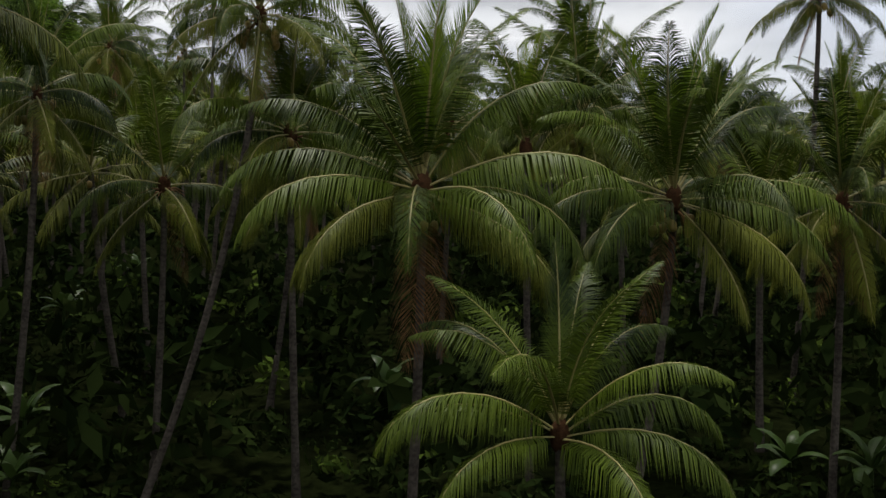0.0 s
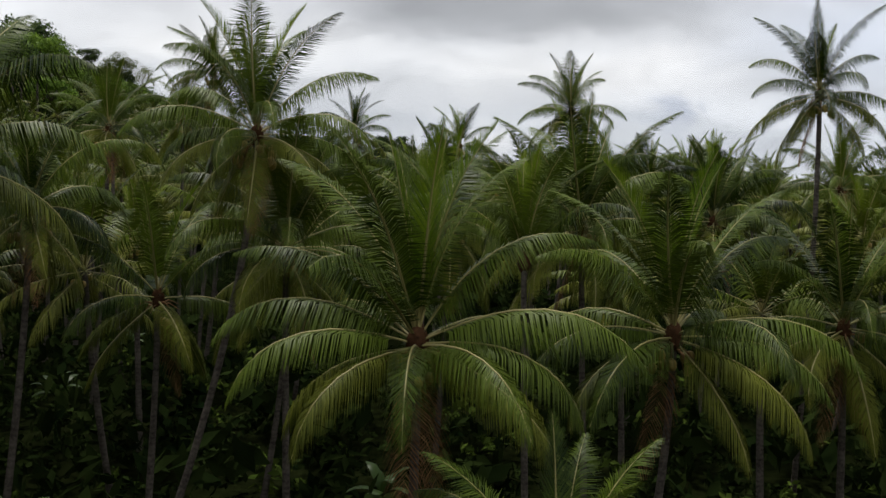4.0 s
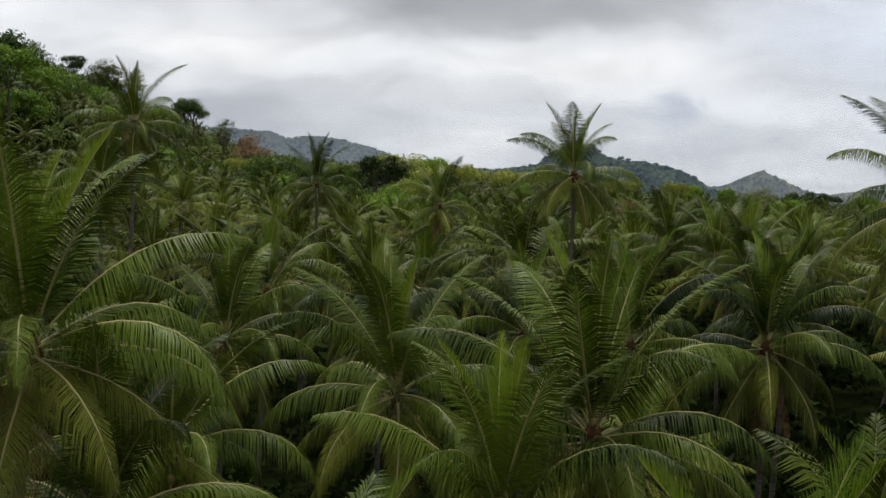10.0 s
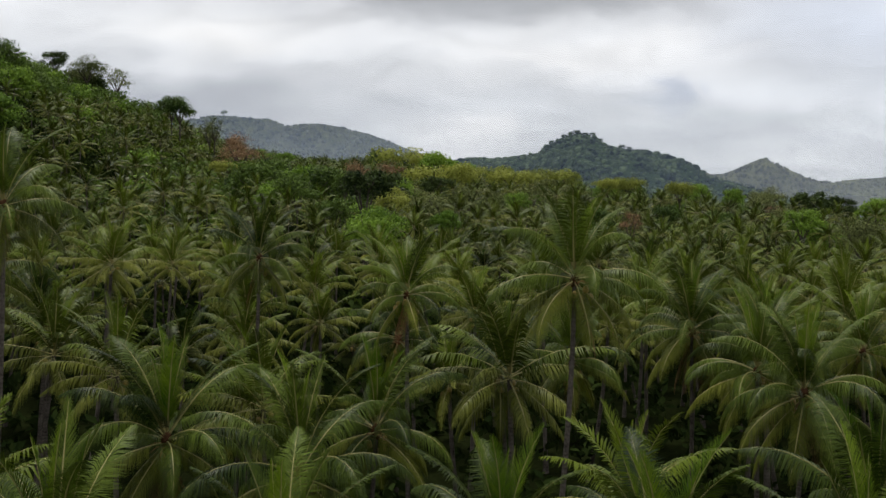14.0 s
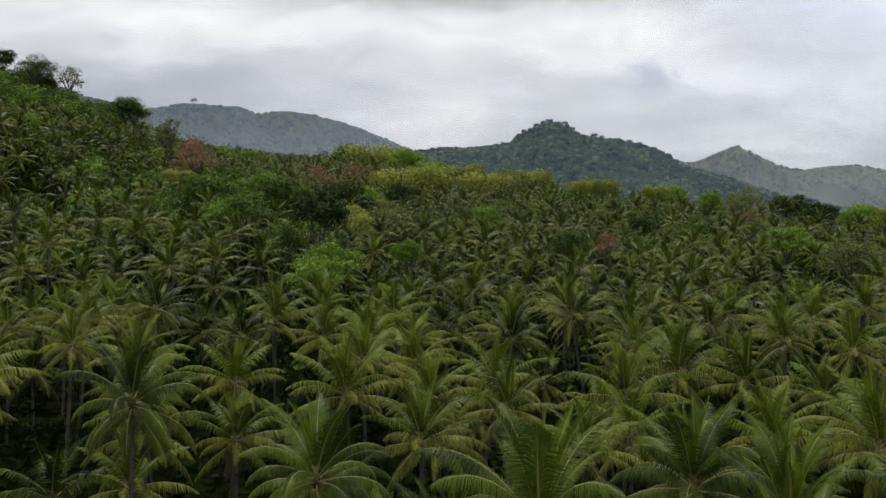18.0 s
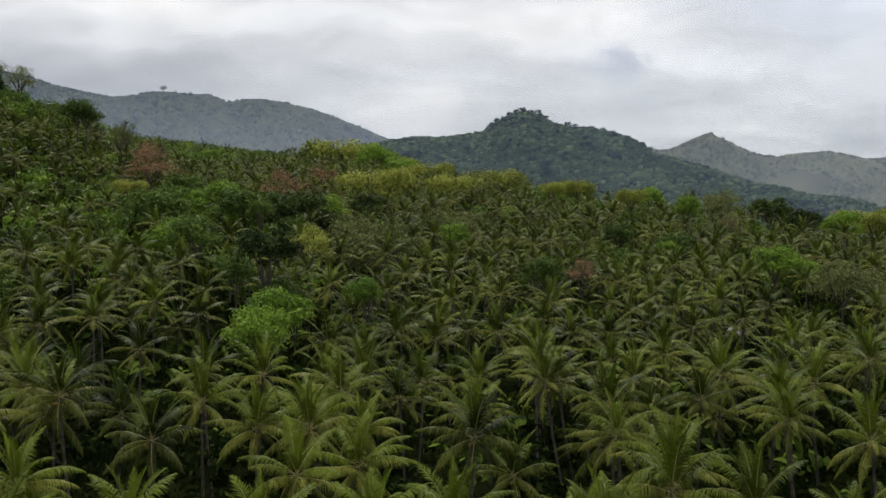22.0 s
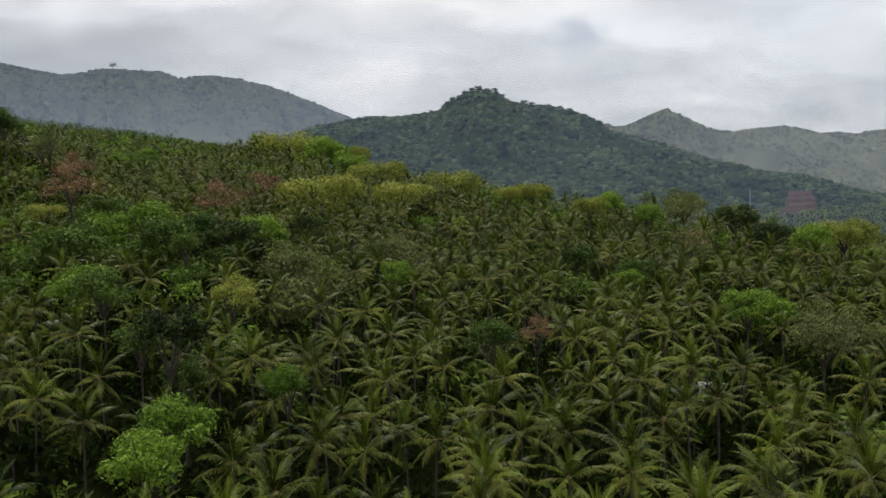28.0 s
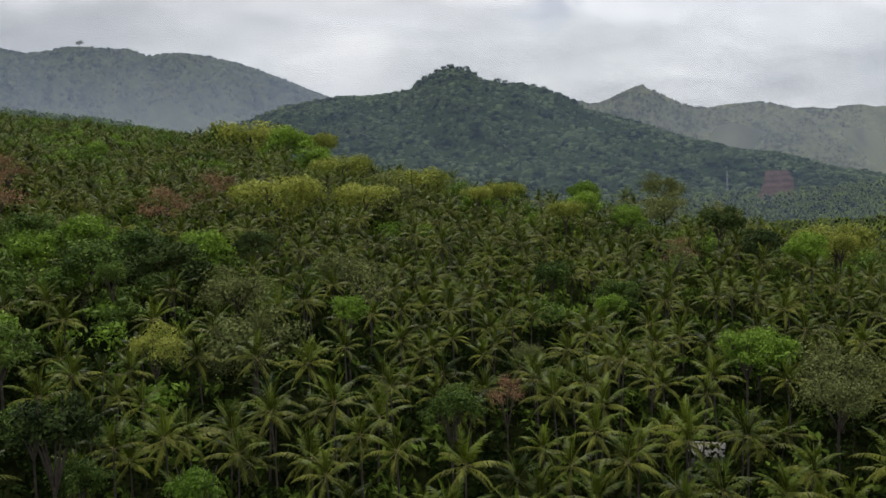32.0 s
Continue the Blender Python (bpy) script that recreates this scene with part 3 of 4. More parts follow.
def palm(x, y, top, lean=(0.0, 0.0), seed=0, scale=1.0, nuts=7, count=25, young=0, label="", dead=1, plan=()):
    """A coconut palm whose crown's heart stands at (x, y, top), with every frond, nut and its trunk as parts."""
    r = random.Random(seed)
    base = float(ground(x + lean[0], y + lean[1]))
    thing = new("coconut_palm")
    thing.matrix_world = pose(x, y, top)
    part("trunk", trunk_mesh(top - base, lean, 0.13 * (0.9 + 0.1 * scale), seed), None, thing)
    heart = part("heart", HEART_MESH, None, thing)
    heart.scale = (scale, scale, scale)
    for i in range(7 if nuts else 0):
        ob = part("flower_stalk", SPIKE, None, thing, "dry brown flower stalk")
        ob.matrix_local = pose(0, 0, -0.15, 0, r.uniform(-15, 50), i * 51 + r.uniform(-15, 15)) @ Matrix.Scale(scale * r.uniform(0.8, 1.2), 4)
    turn = r.uniform(0, 6.28)
    count = len(plan) or count
    for i in range(count):
        t = (i + 0.5) / count
        a = min(7, int(t ** 0.92 * (8 - 2.2 * young)))
        way = math.degrees(turn + i * 2.39996) + r.uniform(-12, 12)
        if plan:
            way, a = plan[i]
        me = FRONDS[a][r.randrange(2)]
        ob = part("frond", me, None, thing)
        k = scale * r.uniform(0.88, 1.08)
        ob.matrix_local = pose(0, 0, 0.25 - 0.35 * t, r.uniform(-7, 7), r.uniform(-6, 6), way) @ Matrix.Diagonal((k, k, k, 1))
    for i in range(dead):
        ob = part("dead_frond", DEAD_FROND, None, thing, "withered brown hanging frond")
        ob.matrix_local = pose(0, 0, -0.25, 0, 0, r.uniform(0, 360)) @ Matrix.Diagonal((scale, scale, scale, 1))
    for i in range(nuts):
        ob = part("coconut", NUT_MESH, None, thing)
        a = r.uniform(0, 6.28)
        d = r.uniform(0.36, 0.66)
        ob.matrix_local = pose(d * math.cos(a), d * math.sin(a), r.uniform(-0.9, -0.25), r.uniform(-20, 20), r.uniform(-20, 20)) @ Matrix.Scale(r.uniform(0.9, 1.25), 4)
    return tagged(thing, label or "tall coconut palm with arching green fronds and ripening nuts", "palm tree", "palms of the near grove")


# palms that stand nearest: heart of the crown x, y, z
GROVE_A = ((2.3, 20.4, 6.8), (-13.2, 34.0, 15.1), (-10.4, 21.7, 15.7), (-12.4, 18.6, 13.9), (-0.5, 25.0, 11.7), (6.5, 29.4, 11.6), (12.7, 33.2, 11.6), (-5.8, 33.2, 17.5), (-5.1, 34.9, 13.9),
           (-9.6, 36.0, 12.2), (2.9, 36.7, 13.6), (5.3, 39.7, 14.8), (-6.4, 45.1, 14.5), (16.2, 45.2, 20.8), (0.3, 45.4, 16.2), (8.9, 54.8, 16.7), (14.2, 54.9, 16.7),
           (-0.8, 55.2, 16.8), (-17.5, 55.2, 20.2), (-7.0, 55.9, 16.9), (5.0, 57.5, 17.0))
GROVE_B = ((-16.4, 75.0, 26.6), (16.8, 60.7, 17.3), (23.6, 62.2, 18.9), (-20.3, 64.7, 21.2), (-1.8, 65.5, 17.8), (-7.8, 70.1, 18.1), (8.7, 71.0, 23.5), (0.5, 71.8, 18.2), (18.7, 72.7, 19.6),
           (18.2, 77.7, 19.9), (-19.2, 77.7, 24.5), (1.4, 82.4, 22.2), (6.4, 83.9, 19.0), (21.2, 86.4, 19.3), (10.6, 87.8, 19.3), (-7.5, 89.4, 24.0), (28.1, 89.9, 19.5),
           (18.0, 90.0, 20.8), (22.7, 90.7, 19.6), (19.3, 94.6, 19.8), (0.4, 95.7, 19.7), (32.5, 104.0, 20.1), (-21.2, 105.2, 24.0), (19.3, 112.4, 20.9), (-13.7, 113.7, 21.7),
           (-7.6, 116.1, 21.7), (10.8, 116.6, 21.2), (29.7, 119.2, 20.8), (-26.4, 119.7, 22.8), (-15.8, 121.5, 22.7), (25.4, 122.6, 21.0))
GROVE_C = ((-22.1, 125.6, 23.4), (0.9, 126.5, 21.7), (27.3, 129.2, 21.1), (43.9, 133.9, 21.3), (-24.2, 136.0, 24.4), (25.2, 137.9, 21.4), (-3.4, 139.0, 22.4), (0.8, 139.5, 22.1),
           (5.1, 139.9, 21.9), (40.1, 140.6, 21.5), (41.2, 144.8, 21.7), (-8.7, 145.1, 23.4), (14.4, 145.7, 22.0), (-41.8, 148.3, 26.0), (35.3, 149.3, 21.8), (8.0, 151.2, 22.3),
           (43.3, 151.5, 21.9), (48.9, 157.0, 21.8), (-10.7, 157.2, 24.2), (-5.2, 158.1, 23.5), (4.4, 159.0, 22.9), (16.1, 159.9, 22.6), (41.2, 162.1, 22.0), (-18.5, 164.7, 25.5),
           (22.5, 165.5, 22.6), (60.8, 170.6, 21.8), (23.9, 173.1, 22.7), (38.6, 174.7, 22.4), (63.4, 177.1, 21.8), (24.4, 177.6, 22.8), (-27.0, 178.0, 27.4), (-0.2, 178.3, 24.1),
           (40.6, 182.1, 22.7), (-28.1, 184.9, 28.1))
GROVE_D = ((-16.8, 188.0, 26.7), (29.9, 188.2, 23.3), (35.0, 188.2, 23.2), (-9.2, 188.8, 25.6), (8.3, 189.0, 24.4), (10.2, 193.1, 24.8), (-9.1, 195.0, 26.2), (51.9, 198.7, 23.6),
           (56.8, 201.3, 23.3), (-19.0, 204.7, 28.5), (16.0, 206.6, 26.3), (-9.4, 208.5, 27.3), (31.1, 209.9, 25.4), (49.4, 210.5, 24.3), (-46.2, 212.0, 33.6), (23.8, 213.4, 26.4),
           (6.5, 213.7, 27.2), (66.7, 218.5, 23.9), (-2.3, 219.7, 27.8), (48.6, 220.9, 25.0), (60.1, 222.0, 24.5), (-25.8, 222.2, 31.4), (46.3, 234.8, 26.4), (24.7, 238.7, 28.2),
           (24.2, 243.4, 28.6), (13.6, 249.5, 29.9), (-2.5, 253.4, 30.9), (76.7, 258.4, 27.6), (88.5, 266.3, 28.1), (38.3, 282.5, 31.4), (114.4, 304.1, 29.5))


# broad-leaved trees: kind, x, y, height of the top, size
TREES = (("bright", -7, 173, 26.0, 0.72), ("olive", 5, 260, 34.8, 1.17), ("round", -8, 251, 33.7, 0.83), ("russet", -20, 452, 54.5, 1.59),
         ("russet", -29, 404, 51.2, 1.23), ("russet", -62, 362, 56.7, 1.18), ("lime", 2, 431, 51.7, 2.00), ("lime", 49, 468, 52.2, 1.90),
         ("lime", 29, 422, 48.6, 1.36), ("lime", -22, 676, 78.5, 3.3), ("green", -34, 670, 76.0, 2.4), ("bright", -4, 660, 75.0, 2.6), ("bright", 13, 578, 62.1, 1.58),
         ("bright", 99, 422, 43.4, 1.11), ("lime", 85, 392, 42.1, 0.84), ("olive", 125, 424, 42.9, 1.10), ("bright", 101, 384, 39.6, 0.74),
         ("dark", 129, 388, 38.9, 1.18), ("bright", 133, 339, 34.9, 1.14), ("lime", 142, 342, 33.8, 0.73), ("dark", 119, 336, 35.1, 0.84),
         ("bright", 78, 246, 29.0, 0.77), ("olive", 82, 226, 27.2, 0.73), ("bare", 25, 300, 36.1, 1.16), ("bare", 95, 328, 35.3, 1.05))
TREES += (("green", -17, 220, 30.0, 0.60), ("green", -43, 287, 42.3, 1.37), ("green", -30, 305, 42.3, 1.28), ("dark", -15, 313, 41.1, 1.21),
         ("green", -27, 243, 36.1, 0.83), ("green", -9, 206, 27.0, 0.50), ("green", 31, 222, 28.5, 0.60), ("bright", 4, 198, 27.3, 0.49),
         ("green", -48, 339, 46.8, 1.06), ("dark", 1, 334, 40.8, 0.80), ("bright", 20, 272, 33.5, 0.61), ("russet", 39, 229, 28.0, 0.43),
         ("lime", 76, 442, 46.6, 0.97), ("lime", 66, 435, 45.7, 0.79), ("bright", -7, 181, 27.5, 0.78), ("green", -22, 293, 39.0, 0.53),
         ("bare", -134, 467, 93.6, 1.10), ("dark", -145, 426, 93.7, 0.90), ("green", -96, 408, 74.1, 0.90), ("olive", -141, 440, 90.5, 1.00))
TREES += (("dark", -132, 430, 85.6, 0.90), ("bare", -83, 420, 68.2, 1.00), ("russet", -74, 415, 61.3, 0.90), ("green", -93, 408, 73.9, 1.00),
         ("bare", -84, 415, 65.8, 1.00), ("dark", -10, 202, 34.2, 0.75), ("olive", -131, 420, 91.0, 1.00), ("bare", -131, 455, 91.8, 1.20),
         ("green", -124, 330, 79.8, 1.20), ("bright", -117, 320, 70.8, 1.10), ("bright", -105, 280, 58.1, 1.20), ("green", -105, 260, 69.5, 1.30),
         ("bright", -99, 255, 64.4, 1.10), ("green", -99, 240, 60.2, 1.10), ("bright", -78, 560, 66.1, 0.80))
TREES += (("bright", -39, 350, 45.4, 1.53), ("bright", -47, 334, 43.3, 1.18), ("green", -32, 332, 40.7, 1.04), ("bright", -12, 346, 41.0, 1.23),
         ("green", -27, 344, 42.1, 1.23), ("dark", -18, 318, 39.2, 1.35), ("dark", -12, 314, 37.1, 1.09), ("green", -15, 306, 35.5, 0.70),
         ("olive", -1, 308, 36.3, 1.08), ("olive", 20, 330, 36.5, 0.97), ("bright", -33, 260, 35.7, 1.11), ("lime", 12, 798, 73.7, 2.16),
         ("lime", 24, 532, 57.8, 1.75), ("dark", 15, 478, 47.5, 0.70), ("olive", 39, 460, 51.7, 1.96), ("russet", 107, 358, 33.7, 0.78),
         ("bright", 85, 258, 27.0, 1.01))
TREES += (("olive", 95, 250, 26.1, 0.95), ("bright", 71, 294, 28.4, 0.55), ("green", 75, 304, 29.9, 0.81), ("lime", 150, 360, 34.9, 1.44),
         ("bright", 67, 452, 44.7, 1.15), ("olive", 247, 798, 40.6, 2.16), ("bright", 194, 798, 35.8, 2.22), ("bright", 112, 422, 38.8, 0.88),
         ("dark", 132, 368, 33.9, 1.04), ("olive", 144, 424, 38.5, 0.89), ("green", 82, 474, 46.3, 1.22), ("lime", -61, 334, 45.2, 0.65),
         ("green", -49, 302, 40.0, 1.03), ("bright", -33, 304, 37.7, 0.81), ("green", 66, 324, 32.1, 0.75), ("olive", 48, 260, 26.5, 0.39))


# lean of the trunk's foot, size, fronds, youth, nuts of the palms that show most
SPECIAL = {(-13.2, 34.0): ((-1.3, 0.2), 0.76, 24, 0.0, 5), (-10.4, 21.7): ((-0.6, 0.3), 0.82, 20, 0.3, 5), (-12.4, 18.6): ((-0.5, 0.3), 0.85, 14, 1.0, 0), (-9.6, 36.0): ((-0.6, 0.4), 0.85, 14, 0.0, 3),
           (-5.8, 33.2): ((-4.1, -0.2), 0.80, 31, 0.0, 14), (-0.5, 25.0): ((-0.5, 0.3), 1.05, 27, 0.0, 7), (6.5, 29.4): ((-1.5, 0.4), 0.98, 25, 0.0, 8),
           (-17.5, 55.2): ((-1.0, 0.5), 0.70, 25, 0.0, 5), (-20.3, 64.7): ((0.6, 0.5), 0.70, 25, 0.0, 5), (16.2, 45.2): ((-0.9, 0.5), 0.76, 24, 0.0, 8), (2.3, 20.4): ((0.2, 0.2), 0.76, 18, 1.4, 0), (2.9, 36.7): ((0.2, 0.3), 0.85, 16, 1.8, 0),
           (5.3, 39.7): ((0.3, 0.5), 1.0, 29, 0.0, 14), (8.7, 71.0): ((-1.4, 0.6), 0.76, 27, 0.0, 7), (-16.4, 75.0): ((-1.0, 0.4), 0.80, 24, 0.0, 6), (-7.5, 89.4): ((-1.2, 0.4), 0.72, 25, 0.0, 6),
           (1.4, 82.4): ((0.1, 0.4), 0.64, 24, 0.0, 6)}

# fronds as they grow on the three palms that fill the opening view: way (0 to the right, 270 towards the start) and age
PLANS = {(-0.5, 25.0): ((80, 0), (200, 0), (300, 1), (30, 1), (120, 1), (170, 1), (240, 2), (60, 2), (10, 2), (150, 2), (100, 3), (165, 3), (12, 3), (245, 3), (45, 4),
                        (350, 4), (176, 4), (130, 4), (338, 5), (192, 5), (90, 5), (302, 5), (318, 6), (224, 6), (266, 5), (150, 6), (30, 6)),
         (6.5, 29.4): ((90, 0), (210, 1), (320, 1), (40, 1), (140, 1), (255, 2), (10, 2), (170, 2), (110, 3), (262, 3), (30, 3), (200, 3), (355, 4), (150, 4), (60, 4),
                       (300, 4), (195, 5), (340, 5), (100, 5), (235, 5), (326, 6), (210, 6), (310, 7), (20, 6)),
         (2.3, 20.4): ((100, 1), (60, 2), (150, 2), (300, 2), (20, 2), (40, 3), (170, 3), (130, 3), (340, 3), (250, 3), (205, 4), (172, 4), (20, 4), (218, 5), (330, 5), (290, 5))}


def near_palms():
    r = random.Random(7)
    for i, (x, y, z) in enumerate(GROVE_A + tuple(p for p in GROVE_B if p[1] < 100)):
        lean, size, count, youth, nuts = SPECIAL.get((x, y), ((r.uniform(-1.6, 1.2), r.uniform(-1.0, 1.6)), r.uniform(0.80, 0.98), 26, 0.0, r.randrange(4, 9)))
        z -= 1.1 if y > 40 and (x, y) not in SPECIAL else 0.0
        label = "young coconut palm with bright upright fronds" if youth > 1.3 else ("coconut palm heavy with yellow nuts, brown dead fronds hanging" if nuts > 9 else "")
        palm(x, y, z, lean, 100 + i, size, nuts, count, youth, label, 0 if youth else 1 + (r.random() < 0.4), PLANS.get((x, y), ()))


near_palms()


# ---- palms of the middle distance: trunk, crown and nuts ----
def toned(name, crown):
    """One mesh with its materials: mature leaf, young leaf, old leaf, stalk."""
    me = mesh(name, *joined([c for c in crown if c is not None]), FAR_LEAF)
    for m in (FAR_YOUNG, FAR_OLD, STALK):
        me.materials.append(m)
    me.polygons.foreach_set("material_index", np.concatenate([np.full(len(c[1]), i) for i, c in enumerate(crown) if c is not None]).astype(np.int32))
    return me


def crown_arrays(count, leaflets, joints, seed, wide, stem=5, first=0.0):
    """All fronds of one crown, sorted into mature, young and old leaf and stalks."""
    r = np.random.RandomState(seed)
    bins = [[], [], [], []]
    for i in range(count):
        spin = i * 2.39996 + r.uniform(-0.2, 0.2)
        t = (i + 0.5) / count
        a = min(7, int(first + t ** 0.85 * (8 - first)))
        up, bend, length, droop, fold, _ = FULL[a]
        lv, sv = frond(up + r.uniform(-6, 6), bend * r.uniform(0.85, 1.15), length * r.uniform(0.88, 1.05), leaflets, droop * 0.85, wide, joints, seed * 50 + i, fold, stem,
                       1.30 * (0.5, 0.66, 0.82, 0.95, 1.0, 1.0, 1.0, 1.0)[a], SPREAD[a])
        kind = 1 if a < 1 or (a == 1 and i % 2 == 0) else 0 if a < 5 else 2
        for k, (v, f) in ((kind, lv), (3, sv)):
            bins[k].append((turned(v, spin, 1.0, (0, 0, 0.25 - 0.35 * t)), f))
    return [joined(b) for b in bins]


def scattered(y0, y1, gap, taken, seed, width):
    """Points on a shaken grid that keep clear of the points taken."""
    r = np.random.RandomState(seed)
    pts = []
    for y in np.arange(y0, y1, gap * 0.87):
        w = width(y)
        for x in np.arange(-w, w, gap):
            pts.append((x + r.uniform(-0.38, 0.38) * gap, y + r.uniform(-0.36, 0.36) * gap))
    pts = np.array(pts)
    near = taken[(taken[:, 1] > y0 - 10) & (taken[:, 1] < y1 + 10)]
    if len(near):
        d = np.sqrt(((pts[:, None, :] - near[None, :, :2]) ** 2).sum(2)).min(1)
        pts = pts[d > gap * 0.72]
    return pts


def mid_palms():
    r = random.Random(11)
    crowns = [toned("crown", crown_arrays(20 + k % 3, 42, 2, 300 + k, 0.092, 5, 0.2)) for k in range(6)]
    plain = [toned("crown", crown_arrays(19 + k % 3, 38, 1, 320 + k, 0.125, 4, 0.3)) for k in range(6)]
    nut = mesh("coconut", *lump(0.16, 3, 4, 6), NUT, True)
    trunks = [trunk_mesh(14, (rr, 0.5), 0.15, 500 + k, 7, 8) for k, rr in enumerate((-1.5, -0.6, 0.2, 0.9, 1.6))]
    spots = [(x, y, z - 0.8) for x, y, z in GROVE_B + GROVE_C + GROVE_D if y >= 100]
    for x, y in FILL:
        spots.append((x, y, float(ground(x, y)) + (r.uniform(5.0, 13.0) if y > 115 else r.uniform(9.0, 12.5) if y > 66 else r.uniform(9.0, 11.5))))
    spots.sort(key=lambda p: p[1])
    for x, y, z in spots[:300]:
        thing = new("coconut_palm")
        k = r.uniform(0.68, 0.95)
        thing.matrix_world = pose(x, y, z, r.uniform(-5, 5), r.uniform(-5, 5), r.uniform(0, 360))
        c = part("crown", (crowns if y < 150 else plain)[r.randrange(6)], None, thing)
        c.scale = (k, k, k * r.uniform(0.95, 1.1))
        t = part("trunk", trunks[r.randrange(5)], None, thing)
        t.scale = (1, 1, (z - float(ground(x, y))) / 14)
        for q in range(3):
            a = r.uniform(0, 6.28)
            part("coconut", nut, None, thing).location = (0.45 * math.cos(a), 0.45 * math.sin(a), r.uniform(-0.7, -0.2))
        tagged(thing, "coconut palm with a full crown among the close-set grove", "palm tree", "palms of the middle grove")
    return spots[300:]


ALL = np.array(GROVE_A + GROVE_B + GROVE_C + GROVE_D)
CLEAR = np.array([(x + 3.6 * s * math.cos(q), y + 3.6 * s * math.sin(q), top) for _k, x, y, top, s in TREES for q in range(6)])
TAKEN = np.concatenate([ALL, CLEAR])
FILL = [tuple(p) for p in scattered(34, 66, 7.2, TAKEN, 20, lambda y: 13 + 0.44 * y)]
FILL += [tuple(p) for p in scattered(66, 225, 7.6, TAKEN, 21, lambda y: 16 + 0.46 * y)]
FILL = [p for p in FILL if ((p[0] + 19) / 10) ** 2 + ((p[1] - 184) / 13) ** 2 > 1]
LEFT_OVER = mid_palms()


# ---- the rest of the plantation, too many to count ----
def wood(x, y):
    """How much of the land is broad-leaved wood and not palms, 0 to 1."""
    hill = smooth(58, 72, ground(x, y)) * smooth(-70, -105, x) * smooth(560, 480, y)
    strip = smooth(-90, -20, y - crest(x)) * 0.4
    patch = smooth(0.55, 1.0, wave(x, y, 90, 77)) * 0.55 * smooth(150, 220, y)
    glade = 0.7 * np.exp(-((x + 45) / 42) ** 2 - ((y - 320) / 70) ** 2)
    far = 0.8 * smooth(420, 540, y) * smooth(-0.4, 0.6, wave(x, y, 75, 78))
    return np.minimum(0.95, hill + strip + patch + glade + far)


def far_palms():
    r = np.random.RandomState(33)
    kinds = [crown_arrays(17 + k % 3, 24, 1, 700 + k, 0.21, 3, 0.5) for k in range(6)]
    poor = [crown_arrays(16, 10, 1, 800 + k, 0.45, 2, 1.5) for k in range(5)]
    a = scattered(225, 520, 8.0, TAKEN, 34, lambda y: 30 + 0.45 * y)
    b = scattered(520, 1050, 9.6, TAKEN, 35, lambda y: 40 + 0.45 * y)
    # unseen palms beside and behind the start, added to shade the near grove
    c = scattered(-45, 66, 7.5, ALL, 36, lambda y: 75)
    c = c[(np.abs(c[:, 0]) > 11.5 + 0.44 * np.maximum(c[:, 1], 0)) | (c[:, 1] < -10)]
    c = c[(c[:, 0] > 0) | (c[:, 1] < 15) | (c[:, 0] < -8 - 0.44 * c[:, 1])]
    # taller, closer-set palms out of view on the left, added to block skylight
    d = scattered(-30, 62, 4.6, ALL, 38, lambda y: 48)
    d = d[d[:, 0] < -8.3 - 0.44 * np.maximum(d[:, 1], 0)]
    xy = np.concatenate([a, b, c, d])
    g = ground(xy[:, 0], xy[:, 1])
    keep = (xy[:, 1] < crest(xy[:, 0]) + 110) & (wood(xy[:, 0], xy[:, 1]) < r.uniform(0, 1, len(xy)))
    z = g + r.uniform(4.8, 13.0, len(xy)) * (1 - 0.3 * smooth(-40, -80, xy[:, 0]))
    z = z + 4.5 * (xy[:, 1] < 66)
    z[-len(d):] = g[-len(d):] + r.uniform(13, 18, len(d))
    pts = [(x, y, q, h) for (x, y), q, h, k in zip(xy, z, g, keep) if k]
    pts += [(x, y, q, float(ground(x, y))) for x, y, q in LEFT_OVER]
    bins, trunks = [[], [], [], []], []
    for x, y, z, g in pts:
        crown = poor[r.randint(5)] if y > 380 or (y < 66 and x > 0) else kinds[r.randint(6)]
        k, turn = r.uniform(0.70, 0.98) * (1.0 if y < 420 else 1.22), r.uniform(0, 6.28)
        for b, (v, f) in zip(bins, crown):
            b.append((turned(v, turn, k, (x, y, z)), f))
        if y < 420:
            lx, ly = r.uniform(-0.8, 0.8, 2)
            b = np.array([(math.cos(q), math.sin(q), 0) for q in (0.3, 2.4, 4.5)])
            trunks.append((np.concatenate([b * 0.2 + (x + lx, y + ly, g - 0.3), b * 0.13 + (x, y, z)]),
                           np.array([(0, 1, 4), (0, 4, 3), (1, 2, 5), (1, 5, 4), (2, 0, 3), (2, 3, 5)])))
    tagged(new("palm_plantation", toned("palm_plantation", [joined(b) for b in bins])),
           "dense plantation of coconut palm crowns covering the hillside, with unseen shading palms", "palm plantation", kind="stuff")
    tagged(new("palm_trunks", mesh("palm_trunks", *joined(trunks), BARK, True)),
           "thin grey palm trunks under the plantation's crowns", "palm trunks", kind="stuff")


far_palms()


